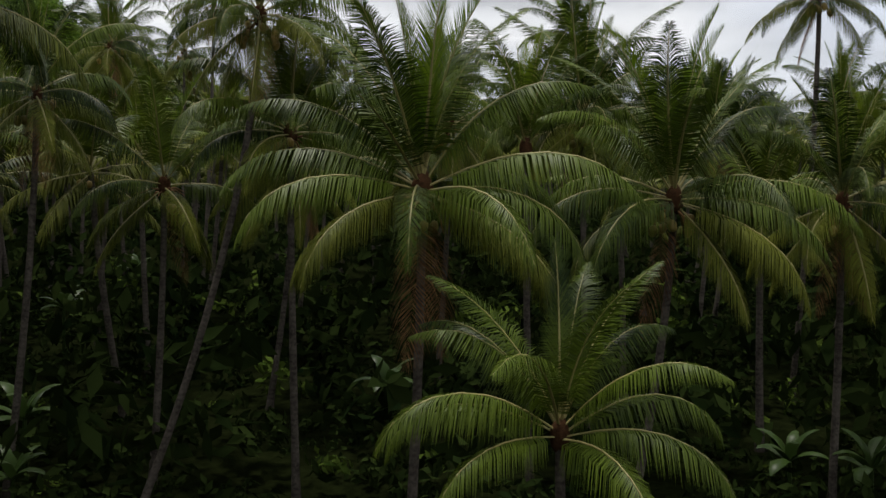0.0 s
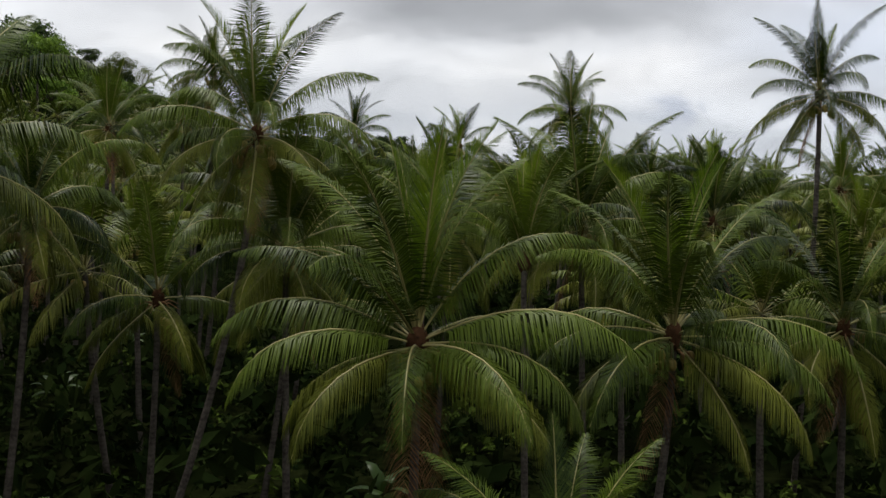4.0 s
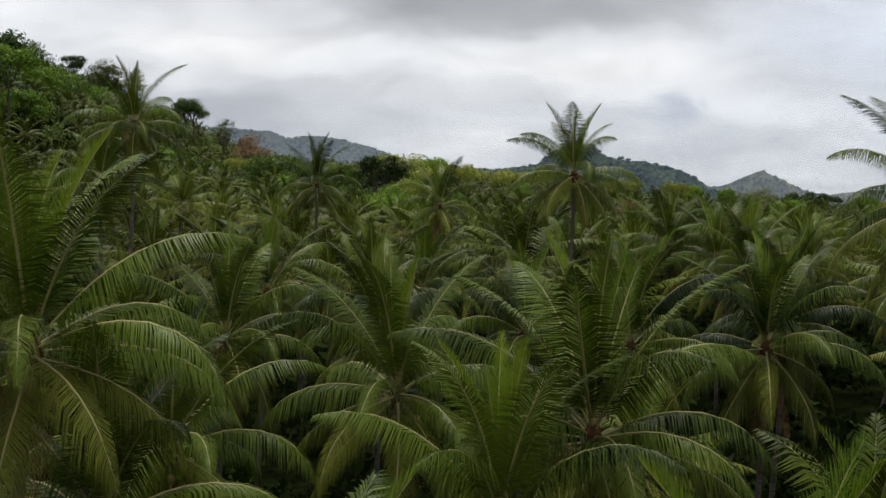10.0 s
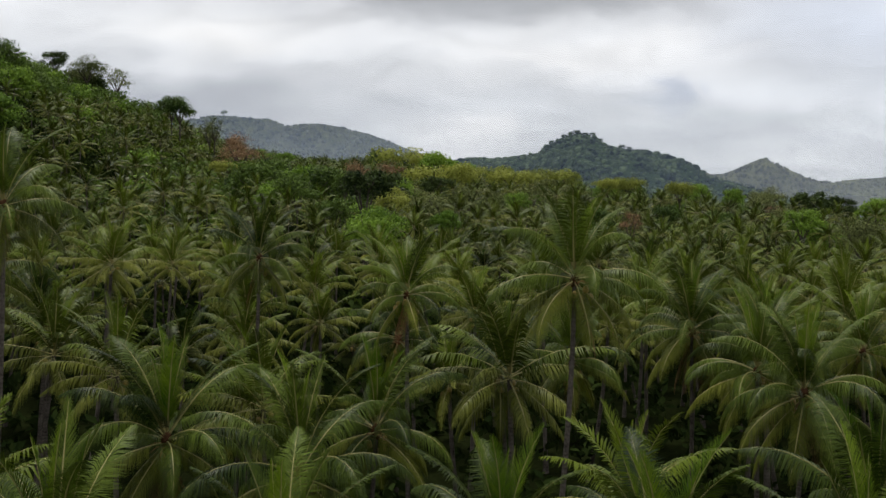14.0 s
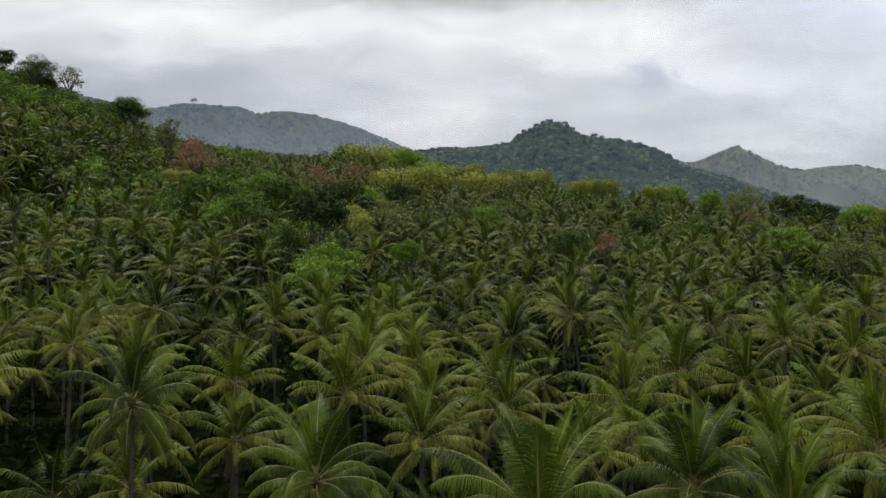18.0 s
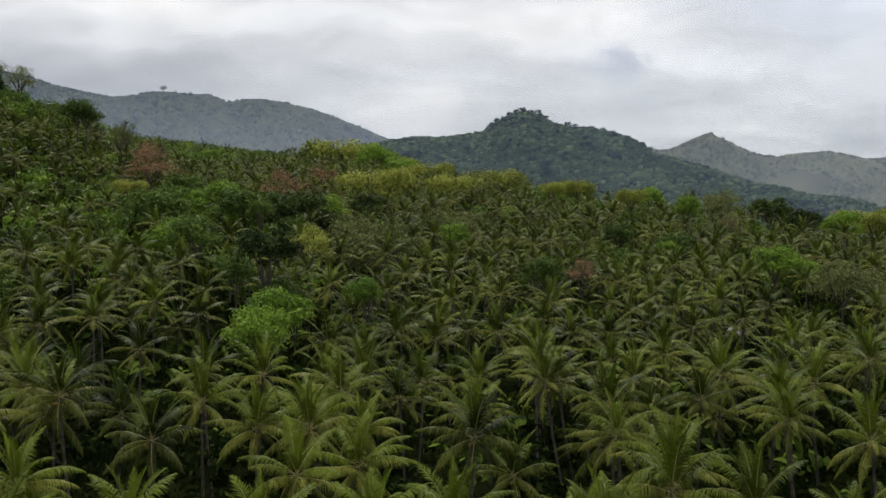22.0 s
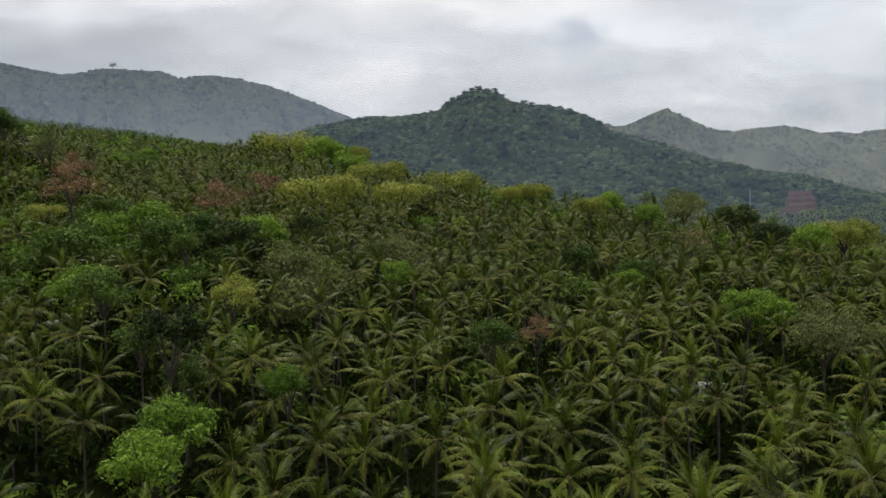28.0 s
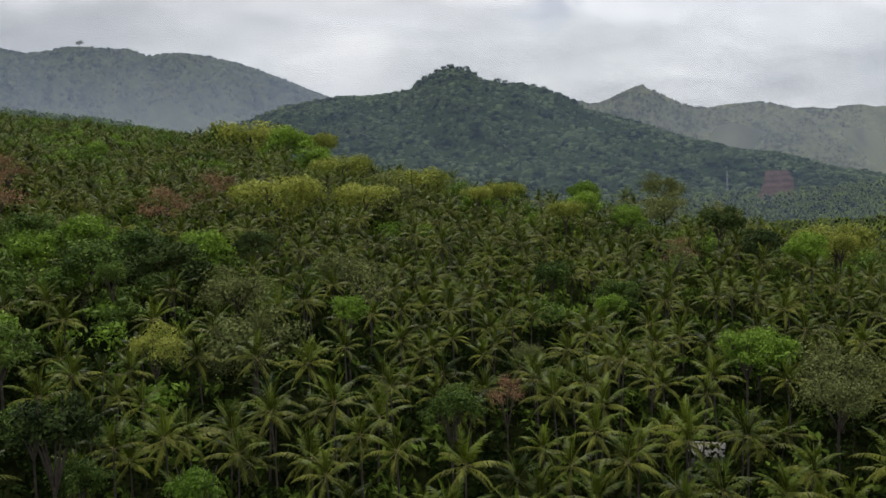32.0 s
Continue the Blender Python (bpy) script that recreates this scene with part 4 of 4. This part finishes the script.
# ---- broad-leaved trees and undergrowth ----
def leaf_cloud(n, radius, leaf, seed, squash=0.8, shell=0.55, clumps=9):
    """Leaves in clumps that fill a lumpy crown; every leaf is a bent quad."""
    r = np.random.RandomState(seed)
    c = r.normal(size=(clumps, 3))
    c /= np.linalg.norm(c, axis=1)[:, None]
    c = c * np.array((1, 1, squash)) * radius * r.uniform(0.45, 0.85, (clumps, 1))
    c[:, 2] = np.where(c[:, 2] < -0.3 * radius, -0.5, 1.0) * c[:, 2] - 0.12 * radius
    size = radius * r.uniform(0.24, 0.44, clumps)
    w = r.randint(clumps, size=n)
    d = r.normal(size=(n, 3))
    d /= np.linalg.norm(d, axis=1)[:, None]
    d[:, 2] = np.where(r.uniform(size=n) < 0.7, np.abs(d[:, 2]), d[:, 2])
    p = c[w] + d * size[w][:, None] * r.uniform(shell, 1.08, n)[:, None] * np.array((1, 1, 0.8))
    out = d + r.normal(size=(n, 3)) * 0.45
    out /= np.linalg.norm(out, axis=1)[:, None]
    s = np.cross(out, r.normal(size=(n, 3)))
    s /= np.linalg.norm(s, axis=1)[:, None]
    t = np.cross(out, s)
    k = (leaf * r.uniform(0.6, 1.3, n))[:, None]
    v = np.stack((p - t * k, p + s * k * 0.45, p + t * k + out * k * -0.25, p - s * k * 0.45), 1).reshape(-1, 3)
    i = np.arange(n)[:, None] * 4
    f = np.concatenate((i + np.array((0, 1, 2)), i + np.array((0, 2, 3))), 1).reshape(-1, 3)
    return v, f


def tree_kit(material, leaves, radius, leaf, seed, squash, clumps, height=1.0, airy=False):
    """Meshes of one kind of tree: a trunk with limbs and a crown."""
    r = np.random.RandomState(seed)
    h = radius * height
    wood_parts = [limb((0, 0, -h * 1.5), (r.uniform(-0.3, 0.3), 0, -h * 0.45), radius * 0.045, radius * 0.035, 7)]
    for q in range(6):
        a = q * 1.05 + r.uniform(-0.3, 0.3)
        mid = (math.cos(a) * radius * 0.3, math.sin(a) * radius * 0.3, -h * 0.12)
        wood_parts.append(limb((0, 0, -h * 0.5), mid, radius * 0.03, radius * 0.02))
        wood_parts.append(limb(mid, (math.cos(a + 0.3) * radius * 0.62, math.sin(a + 0.3) * radius * 0.62, h * r.uniform(0.05, 0.35)), radius * 0.02, radius * 0.008))
    return (mesh("crown", *leaf_cloud(leaves, radius, leaf, seed, squash, 0.3 if airy else 0.6, clumps), material),
            mesh("trunk", *joined(wood_parts), WOOD))


def put_tree(kit, x, y, top, scale, label, turn=0.0):
    """Stands a tree so that its crown's top reaches the height top."""
    crown, trunk = kit
    hi = max(v.co.z for v in crown.vertices) * scale
    thing = new("broadleaf_tree")
    thing.matrix_world = pose(x, y, top - hi, 0, 0, turn)
    c = part("crown", crown, None, thing)
    c.scale = (scale, scale, scale)
    t = part("trunk", trunk, None, thing)
    low = -min(v.co.z for v in trunk.vertices)
    t.scale = (scale, scale, max(0.2, (top - hi - float(ground(x, y)) + 0.4) / low))
    return tagged(thing, label, "tree", "broad-leaved trees")


KITS = {"green": tree_kit(BROAD, 3600, 5.0, 0.27, 1, 0.8, 24), "bright": tree_kit(BRIGHT, 3600, 5.0, 0.26, 2, 0.6, 24),
        "lime": tree_kit(LIME, 3600, 6.0, 0.26, 3, 0.38, 26, 1.2), "olive": tree_kit(OLIVE, 4200, 6.0, 0.24, 4, 0.75, 30),
        "russet": tree_kit(RUSSET, 1900, 5.5, 0.20, 5, 0.7, 18, 1.2, True), "dark": tree_kit(DEEP, 3200, 5.0, 0.28, 6, 0.9, 20),
        "bare": tree_kit(OLIVE, 700, 4.5, 0.22, 7, 0.9, 22, 1.2, True), "round": tree_kit(LIME, 2600, 4.0, 0.20, 8, 0.95, 18)}
SAYS = {"green": "leafy dark green broad-leaved tree among palms", "bright": "vivid green broad-leaved tree rising between palms",
        "lime": "spreading yellow-green tree on the plantation's crest", "olive": "large domed grey-olive tree amid coconut palms",
        "russet": "half-bare tree with dry russet foliage", "dark": "very dark dense tree on the hillside",
        "bare": "sparse grey tree with thin leaves and bare twigs", "round": "small round lime-green tree beside palms"}
for i, (kind, x, y, top, size) in enumerate(TREES):
    put_tree(KITS[kind], x, y, top + 2.5, size * 1.3, SAYS[kind], i * 77.0)


put_tree(KITS["olive"], -900, 4300, 546, 2.6, "lone spreading tree on the far mountain's ridge", 20.0)


for i, (x, rise, size) in enumerate(((172, 7, 1.1), (184, 6, 1.2), (193, 8, 1.3), (203, 7, 1.2), (213, 9, 1.4), (226, 7, 1.2), (238, 9, 1.2), (249, 6, 1.1),
                                      (284, 8, 1.3), (296, 6, 1.0), (340, 6, 1.2), (356, 7, 1.1), (322, 6, 1.0))):
    put_tree(KITS["dark"], x, 1688, float(ground(x, 1688)) + rise, size, "dark green tree on the summit of the wooded hill", i * 50.0)


def jungle():
    """The wooded hilltop, wooded strips and the low growth between the palms."""
    r = np.random.RandomState(51)
    kinds = [leaf_cloud(170, 4.4, 0.50, 900 + k, 0.7, 0.8, 11) for k in range(6)]
    xy = scattered(150, 1030, 6.4, ALL[:0].reshape(0, 3), 52, lambda y: 30 + 0.45 * y)
    w = wood(xy[:, 0], xy[:, 1])
    keep = (w > r.uniform(0.05, 1, len(xy))) & (xy[:, 1] < crest(xy[:, 0]) + 60)
    xy = xy[keep]
    g = ground(xy[:, 0], xy[:, 1])
    groups = {0: [], 1: [], 2: []}
    for (x, y), z in zip(xy, g):
        v, f = kinds[r.randint(6)]
        k = r.uniform(0.7, 1.35)
        groups[r.choice(3, p=(0.6, 0.25, 0.15))].append((turned(v, r.uniform(0, 6.28), k, (x, y, z + r.uniform(4.5, 9.0))), f))
    for k, mat, says in ((0, BROAD, "deep green broad-leaved wood on the hillside"), (1, BRIGHT, "bright green broad-leaved crowns in the wood"),
                         (2, OLIVE, "olive-grey crowns scattered through the wood")):
        tagged(new("woodland", mesh("woodland", *joined(groups[k]), mat)), says, "woodland", kind="stuff")


jungle()


def undergrowth():
    """Shrubs and low broad leaves that cover the floor between the trunks."""
    r = np.random.RandomState(61)
    kinds = [leaf_cloud(52, 1.5, 0.24, 950 + k, 0.9, 0.3, 6) for k in range(6)]
    big = [leaf_cloud(40, 2.6, 0.50, 970 + k, 0.9, 0.5, 7) for k in range(5)]
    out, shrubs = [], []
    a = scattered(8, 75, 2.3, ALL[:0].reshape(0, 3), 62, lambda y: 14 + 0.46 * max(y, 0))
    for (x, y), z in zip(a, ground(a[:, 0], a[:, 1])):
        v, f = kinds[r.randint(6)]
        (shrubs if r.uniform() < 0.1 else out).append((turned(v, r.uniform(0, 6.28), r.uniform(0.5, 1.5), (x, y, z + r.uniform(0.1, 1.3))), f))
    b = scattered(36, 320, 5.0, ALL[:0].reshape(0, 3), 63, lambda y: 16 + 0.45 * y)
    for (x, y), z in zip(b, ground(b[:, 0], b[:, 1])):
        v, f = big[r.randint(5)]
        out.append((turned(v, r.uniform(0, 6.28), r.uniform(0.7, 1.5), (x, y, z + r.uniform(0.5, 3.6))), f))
    c = scattered(150, 640, 6.5, ALL[:0].reshape(0, 3), 64, lambda y: 20 + 0.45 * y)
    c = c[c[:, 1] < crest(c[:, 0]) + 40]
    for (x, y), z in zip(c, ground(c[:, 0], c[:, 1])):
        v, f = big[r.randint(5)]
        (shrubs if r.uniform() < 0.35 or y > 320 else out).append((turned(v, r.uniform(0, 6.28), r.uniform(1.0, 1.9), (x, y, z + r.uniform(0.8, 4.5))), f))
    tagged(new("shrubs", mesh("shrubs", *joined(shrubs), SHRUB)), "green shrubs filling the gaps between distant palms", "shrubs", kind="stuff")
    tagged(new("undergrowth", mesh("undergrowth", *joined(out), SHADELEAF)), "tangled undergrowth between the palm trunks, shade painted into its leaves", "undergrowth", kind="stuff")


undergrowth()


# ---- woods on the far hills ----
SCAR = (453, 1070)


def star(seed):
    """A far palm's crown: nine bent blades."""
    r = np.random.RandomState(seed)
    vs, fs = [], []
    for q in range(9):
        a = q * 2.4 + r.uniform(-0.2, 0.2)
        d, w = np.array((math.cos(a), math.sin(a), 0)), np.array((-math.sin(a), math.cos(a), 0)) * 0.22
        rise = (0.75, 0.45, 0.2)[q % 3]
        mid, tip = d * 0.6 + (0, 0, rise), d * (0.9 + 0.15 * rise) + (0, 0, rise - 0.45)
        vs += [w * 0.5, -w * 0.5, mid + w, mid - w, tip]
        fs += [(5 * q, 5 * q + 1, 5 * q + 3), (5 * q, 5 * q + 3, 5 * q + 2), (5 * q + 2, 5 * q + 3, 5 * q + 4)]
    return np.array(vs), np.array(fs)


def hill_woods():
    r = np.random.RandomState(71)
    domes = [lump(1.0, 30 + k, 4, 5, (1, 1, 0.8), 0.42) for k in range(6)]
    stars = [star(60 + k) for k in range(5)]
    for name, y0, y1, gap, lo, hi, says in (("valley_palms", 480, 1300, 7.6, 3.6, 5.0, "distant palm groves on the valley floor"),
                                            ("hill_wood", 860, 1760, 8.6, 2.4, 6.4, "forest cover on the steep wooded hill"),
                                            ("mountain_wood", 1760, 2080, 9, 2.6, 5.6, "forest cover on the misty peaks behind, paled for haze"),
                                            ("range_wood", 3300, 4420, 20, 5.0, 12.0, "forest cover on the far mountain range")):
        xy = scattered(y0, y1, gap, ALL[:0].reshape(0, 3), int(y0), lambda y: 40 + 0.5 * y)
        x, y = xy[:, 0], xy[:, 1]
        g = ground(x, y)
        keep = (y > crest(x) + 90) & (x > -0.42 * y - 60) & ~((np.abs(x - SCAR[0] - 0.42 * (y - SCAR[1])) < 21) & (np.abs(y - SCAR[1]) < 56))
        if y0 == 480:
            keep &= (g < 6) & (x > 40)
        if y0 == 860:
            keep &= (x > -420) & ((g >= 6) | (x < 40))
        out = []
        for (x, y), z in zip(xy[keep], g[keep]):
            k = r.uniform(lo, hi)
            if y0 == 480:
                v, f = stars[r.randint(5)]
                out.append((turned(v, r.uniform(0, 6.28), k, (x, y, z + r.uniform(6, 10))), f))
                continue
            v, f = domes[r.randint(6)]
            out.append((turned(v, r.uniform(0, 6.28), 1.0) * (k, k, k * r.uniform(0.8, 1.5)) + (x, y, z - k * 0.4), f))
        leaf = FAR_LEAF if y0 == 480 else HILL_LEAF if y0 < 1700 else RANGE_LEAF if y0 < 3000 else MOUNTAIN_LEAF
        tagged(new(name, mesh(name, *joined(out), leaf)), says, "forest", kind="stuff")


hill_woods()


# ---- translucent sheets that stand in for aerial haze before the hills ----
# upright tinted sheet, added to veil what lies behind it as haze would
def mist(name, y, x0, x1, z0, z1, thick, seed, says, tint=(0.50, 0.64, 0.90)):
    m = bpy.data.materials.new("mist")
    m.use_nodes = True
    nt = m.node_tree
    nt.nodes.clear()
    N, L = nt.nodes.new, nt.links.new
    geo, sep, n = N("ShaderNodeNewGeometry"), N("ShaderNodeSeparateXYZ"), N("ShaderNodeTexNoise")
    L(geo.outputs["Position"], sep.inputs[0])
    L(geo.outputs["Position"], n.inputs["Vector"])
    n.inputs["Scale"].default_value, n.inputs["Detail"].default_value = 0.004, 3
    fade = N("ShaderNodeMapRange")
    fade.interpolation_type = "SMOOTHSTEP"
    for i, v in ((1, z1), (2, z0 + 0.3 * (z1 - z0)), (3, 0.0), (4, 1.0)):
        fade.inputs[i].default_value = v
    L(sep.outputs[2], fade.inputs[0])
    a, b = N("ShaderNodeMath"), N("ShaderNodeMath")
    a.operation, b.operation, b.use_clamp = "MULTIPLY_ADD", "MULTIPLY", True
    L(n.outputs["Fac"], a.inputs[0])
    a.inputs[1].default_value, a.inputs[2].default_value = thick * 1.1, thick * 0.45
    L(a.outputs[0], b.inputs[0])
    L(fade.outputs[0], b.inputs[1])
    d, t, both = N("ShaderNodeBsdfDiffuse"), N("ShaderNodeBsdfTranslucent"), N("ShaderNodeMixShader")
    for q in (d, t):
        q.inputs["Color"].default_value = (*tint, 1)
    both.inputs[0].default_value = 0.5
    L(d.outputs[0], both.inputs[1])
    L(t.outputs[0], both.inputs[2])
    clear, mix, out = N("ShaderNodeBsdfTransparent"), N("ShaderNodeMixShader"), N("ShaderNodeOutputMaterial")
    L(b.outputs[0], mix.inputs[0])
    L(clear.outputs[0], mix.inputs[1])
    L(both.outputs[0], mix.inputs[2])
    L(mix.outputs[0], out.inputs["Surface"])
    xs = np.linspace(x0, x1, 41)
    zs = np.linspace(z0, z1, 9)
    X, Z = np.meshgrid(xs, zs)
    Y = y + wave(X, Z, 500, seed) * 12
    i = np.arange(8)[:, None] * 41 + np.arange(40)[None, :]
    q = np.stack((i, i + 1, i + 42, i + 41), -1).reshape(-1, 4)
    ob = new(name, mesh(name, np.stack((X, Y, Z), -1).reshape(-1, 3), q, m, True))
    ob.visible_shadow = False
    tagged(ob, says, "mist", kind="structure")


mist("haze_sheet_valley", 860, -700, 900, -40, 330, 0.14, 1, "blue-grey translucent sheet standing in for haze over the valley")
mist("haze_sheet_hill", 1765, -1400, 1700, -40, 300, 0.26, 2, "pale translucent sheet standing in for mist and haze behind the wooded hill", (0.80, 0.83, 0.90))
mist("haze_sheet_range", 2900, -3000, 2600, -60, 700, 0.22, 3, "grey translucent sheet standing in for haze before the far mountains", (0.42, 0.54, 0.80))


# ---- small things ----
def big_leaf(length, width, up, seed):
    """A torn banana leaf along +x, arching over."""
    r = np.random.RandomState(seed)
    n = 9
    t = np.linspace(0, 1, n)
    a = np.radians(up - 95 * t ** 1.6)
    x = np.concatenate([[0], np.cumsum(np.cos(a[:-1]))]) * length / (n - 1)
    z = np.concatenate([[0], np.cumsum(np.sin(a[:-1]))]) * length / (n - 1)
    w = width * np.sin(np.pi * np.clip(t * 0.93 + 0.06, 0, 1)) ** 0.7
    w[0] = 0.03
    v = np.concatenate([np.stack((x, w * r.uniform(0.8, 1.1, n), z - w * 0.35), 1), np.stack((x, 0 * x, z), 1), np.stack((x, -w * r.uniform(0.8, 1.1, n), z - w * 0.35), 1)])
    i = np.arange(n - 1)
    q = np.concatenate([np.stack((i, i + 1, i + 1 + n, i + n), 1), np.stack((i + n, i + 1 + n, i + 1 + 2 * n, i + 2 * n), 1)])
    return v, q


BANANA = leafy("banana_leaf", (0.012, 0.028, 0.006), (0.040, 0.070, 0.016), rough=0.4, glow=0.2, sheen=0.15)
BANANA_LEAVES = [mesh("leaf", *big_leaf(1.9, 0.28, up, 40 + k), BANANA, True) for k, up in enumerate((78, 62, 45, 30))]
BANANA_STEM = mesh("stem", *limb((0, 0, -1.4), (0, 0, 0.1), 0.12, 0.07, 8), BANANA)


def banana(x, y, height, size, seed):
    r = random.Random(seed)
    thing = new("banana_plant")
    thing.matrix_world = pose(x, y, float(ground(x, y)) + height)
    st = part("stem", BANANA_STEM, None, thing)
    st.scale = (size, size, (height + 0.3) / 1.4)
    for q in range(8):
        ob = part("leaf", BANANA_LEAVES[min(3, q // 2)], None, thing)
        ob.matrix_local = pose(0, 0, 0, r.uniform(-8, 8), r.uniform(-8, 8), q * 137.5 + r.uniform(-15, 15)) @ Matrix.Scale(size * r.uniform(0.85, 1.1), 4)
    tagged(thing, "broad-leaved banana plant in the shade of palms", "banana plant", "banana plants")


for i, (x, y, h, k) in enumerate(((-14.9, 37.0, 2.2, 1.00), (11.6, 34.7, 1.6, 0.90), (13.8, 33.4, 1.8, 1.00), (-13.8, 33.3, 1.5, 0.90), (-2.1, 40.4, 2.4, 0.90), (-19.3, 65.6, 2.5, 0.80), (-19.4, 53.3, 2.5, 0.90))):
    banana(x, y, h, k, 20 + i)


def hut(x, y, w, d, h, turn, roof_material, label):
    """A small house: four walls with a doorway and window openings, and a pitched sheet roof."""
    z = float(ground(x, y)) - 0.2
    thing = new("hut")
    thing.matrix_world = pose(x, y, z, 0, 0, turn)

    def slab(name, x0, x1, y0, y1, z0, z1, m):
        v = np.array([(a, b, c) for c in (z0, z1) for b in (y0, y1) for a in (x0, x1)], float)
        f = np.array([(0, 2, 3, 1), (4, 5, 7, 6), (0, 1, 5, 4), (2, 6, 7, 3), (0, 4, 6, 2), (1, 3, 7, 5)])
        return part(name, mesh(name, v, f, m), None, thing)

    t = 0.15
    for a, b in ((-w / 2, -0.5), (0.5, w / 2)):
        slab("wall", a, b, -d / 2, -d / 2 + t, 0, h, PLASTER)
    slab("wall", -0.5, 0.5, -d / 2, -d / 2 + t, 2.05, h, PLASTER)
    slab("wall", -w / 2, w / 2, d / 2 - t, d / 2, 0, h, PLASTER)
    slab("wall", -w / 2, -w / 2 + t, -d / 2 + t, d / 2 - t, 0, h, PLASTER)
    slab("wall", w / 2 - t, w / 2, -d / 2 + t, d / 2 - t, 0, h, PLASTER)
    rise, over = 0.35 * d, 0.5
    for sgn in (-1, 1):
        n = 24
        xs = np.linspace(-w / 2 - over, w / 2 + over, n)
        wavy = 0.03 * np.cos(np.arange(n) * math.pi)
        lo = np.stack((xs, np.full(n, sgn * (d / 2 + over)), h - 0.25 + wavy), 1)
        hi = np.stack((xs, np.zeros(n), h + rise + wavy), 1)
        v = np.concatenate([lo, hi, lo - (0, 0, 0.04), hi - (0, 0, 0.04)])
        i = np.arange(n - 1)
        q = np.concatenate([np.stack((i, i + 1, i + 1 + n, i + n), 1), np.stack((i + 2 * n, i + 3 * n, i + 1 + 3 * n, i + 1 + 2 * n), 1), np.stack((i, i + 2 * n, i + 1 + 2 * n, i + 1), 1)])
        part("roof_sheet", mesh("roof_sheet", v, q, roof_material), None, thing)
    tagged(thing, label, "hut")


hut(-37.0, 255.3, 3.4, 2.8, 4.6, 20, TIN, "small hut with a weathered tin roof among palms")
hut(68.5, 238.0, 4.6, 3.6, 2.6, -25, PLASTER, "weathered white hut half hidden under palms")


def scar():
    """The terraced cutting of bare red earth at the foot of the wooded hill."""
    U, Y = np.meshgrid(np.linspace(-24, 24, 18), np.linspace(1022, 1125, 40))
    X = SCAR[0] + 0.42 * (Y - SCAR[1]) + U * (1.05 - 0.35 * smooth(1040, 1115, Y)) + wave(U, Y, 30, 12) * 2
    t = np.clip((Y - 1034) / 76, 0, 1)
    low = ground(X, Y)
    rise = (-3 + 7 * (np.floor(t * 4.999) + smooth(0.5, 1.0, t * 4.999 - np.floor(t * 4.999)))) * (1 - smooth(1108, 1125, Y))
    side = np.minimum(U + 24, 24 - U) / 7
    Zs = low - 2 + (np.maximum(rise, low + 0.8) - low + 2) * smooth(0, 1, side) + wave(X, Y, 9, 8) * 0.5
    i = np.arange(39)[:, None] * 18 + np.arange(17)[None, :]
    q = np.stack((i, i + 1, i + 19, i + 18), -1).reshape(-1, 4)
    tagged(new("earth_cutting", mesh("earth_cutting", np.stack((X, Y, Zs), -1).reshape(-1, 3), q, RED_EARTH)),
           "terraced cutting of bare reddish earth on the hill", "earth cutting", kind="structure")


scar()


def mast(x, y, height):
    """A slender lattice mast by the cutting."""
    z = float(ground(x, y)) + 2
    pieces = []
    for q in range(4):
        a = 0.785 + q * 1.5708
        pieces.append(limb((math.cos(a) * 1.4, math.sin(a) * 1.4, 0), (math.cos(a) * 0.3, math.sin(a) * 0.3, height), 0.16, 0.1, 4))
    for k in range(7):
        t0, t1 = k / 7, (k + 1) / 7
        for q in range(4):
            a, b = 0.785 + q * 1.5708, 0.785 + (q + 1) * 1.5708
            r0, r1 = 1.4 - 1.1 * t0, 1.4 - 1.1 * t1
            pieces.append(limb((math.cos(a) * r0, math.sin(a) * r0, height * t0), (math.cos(b) * r1, math.sin(b) * r1, height * t1), 0.08, 0.08, 3))
    thing = new("mast", mesh("mast", *joined(pieces), TIN))
    thing.location = (x, y, z)
    tagged(thing, "slender pale lattice mast on the wooded slope", "mast")


mast(391, 1043, 24)
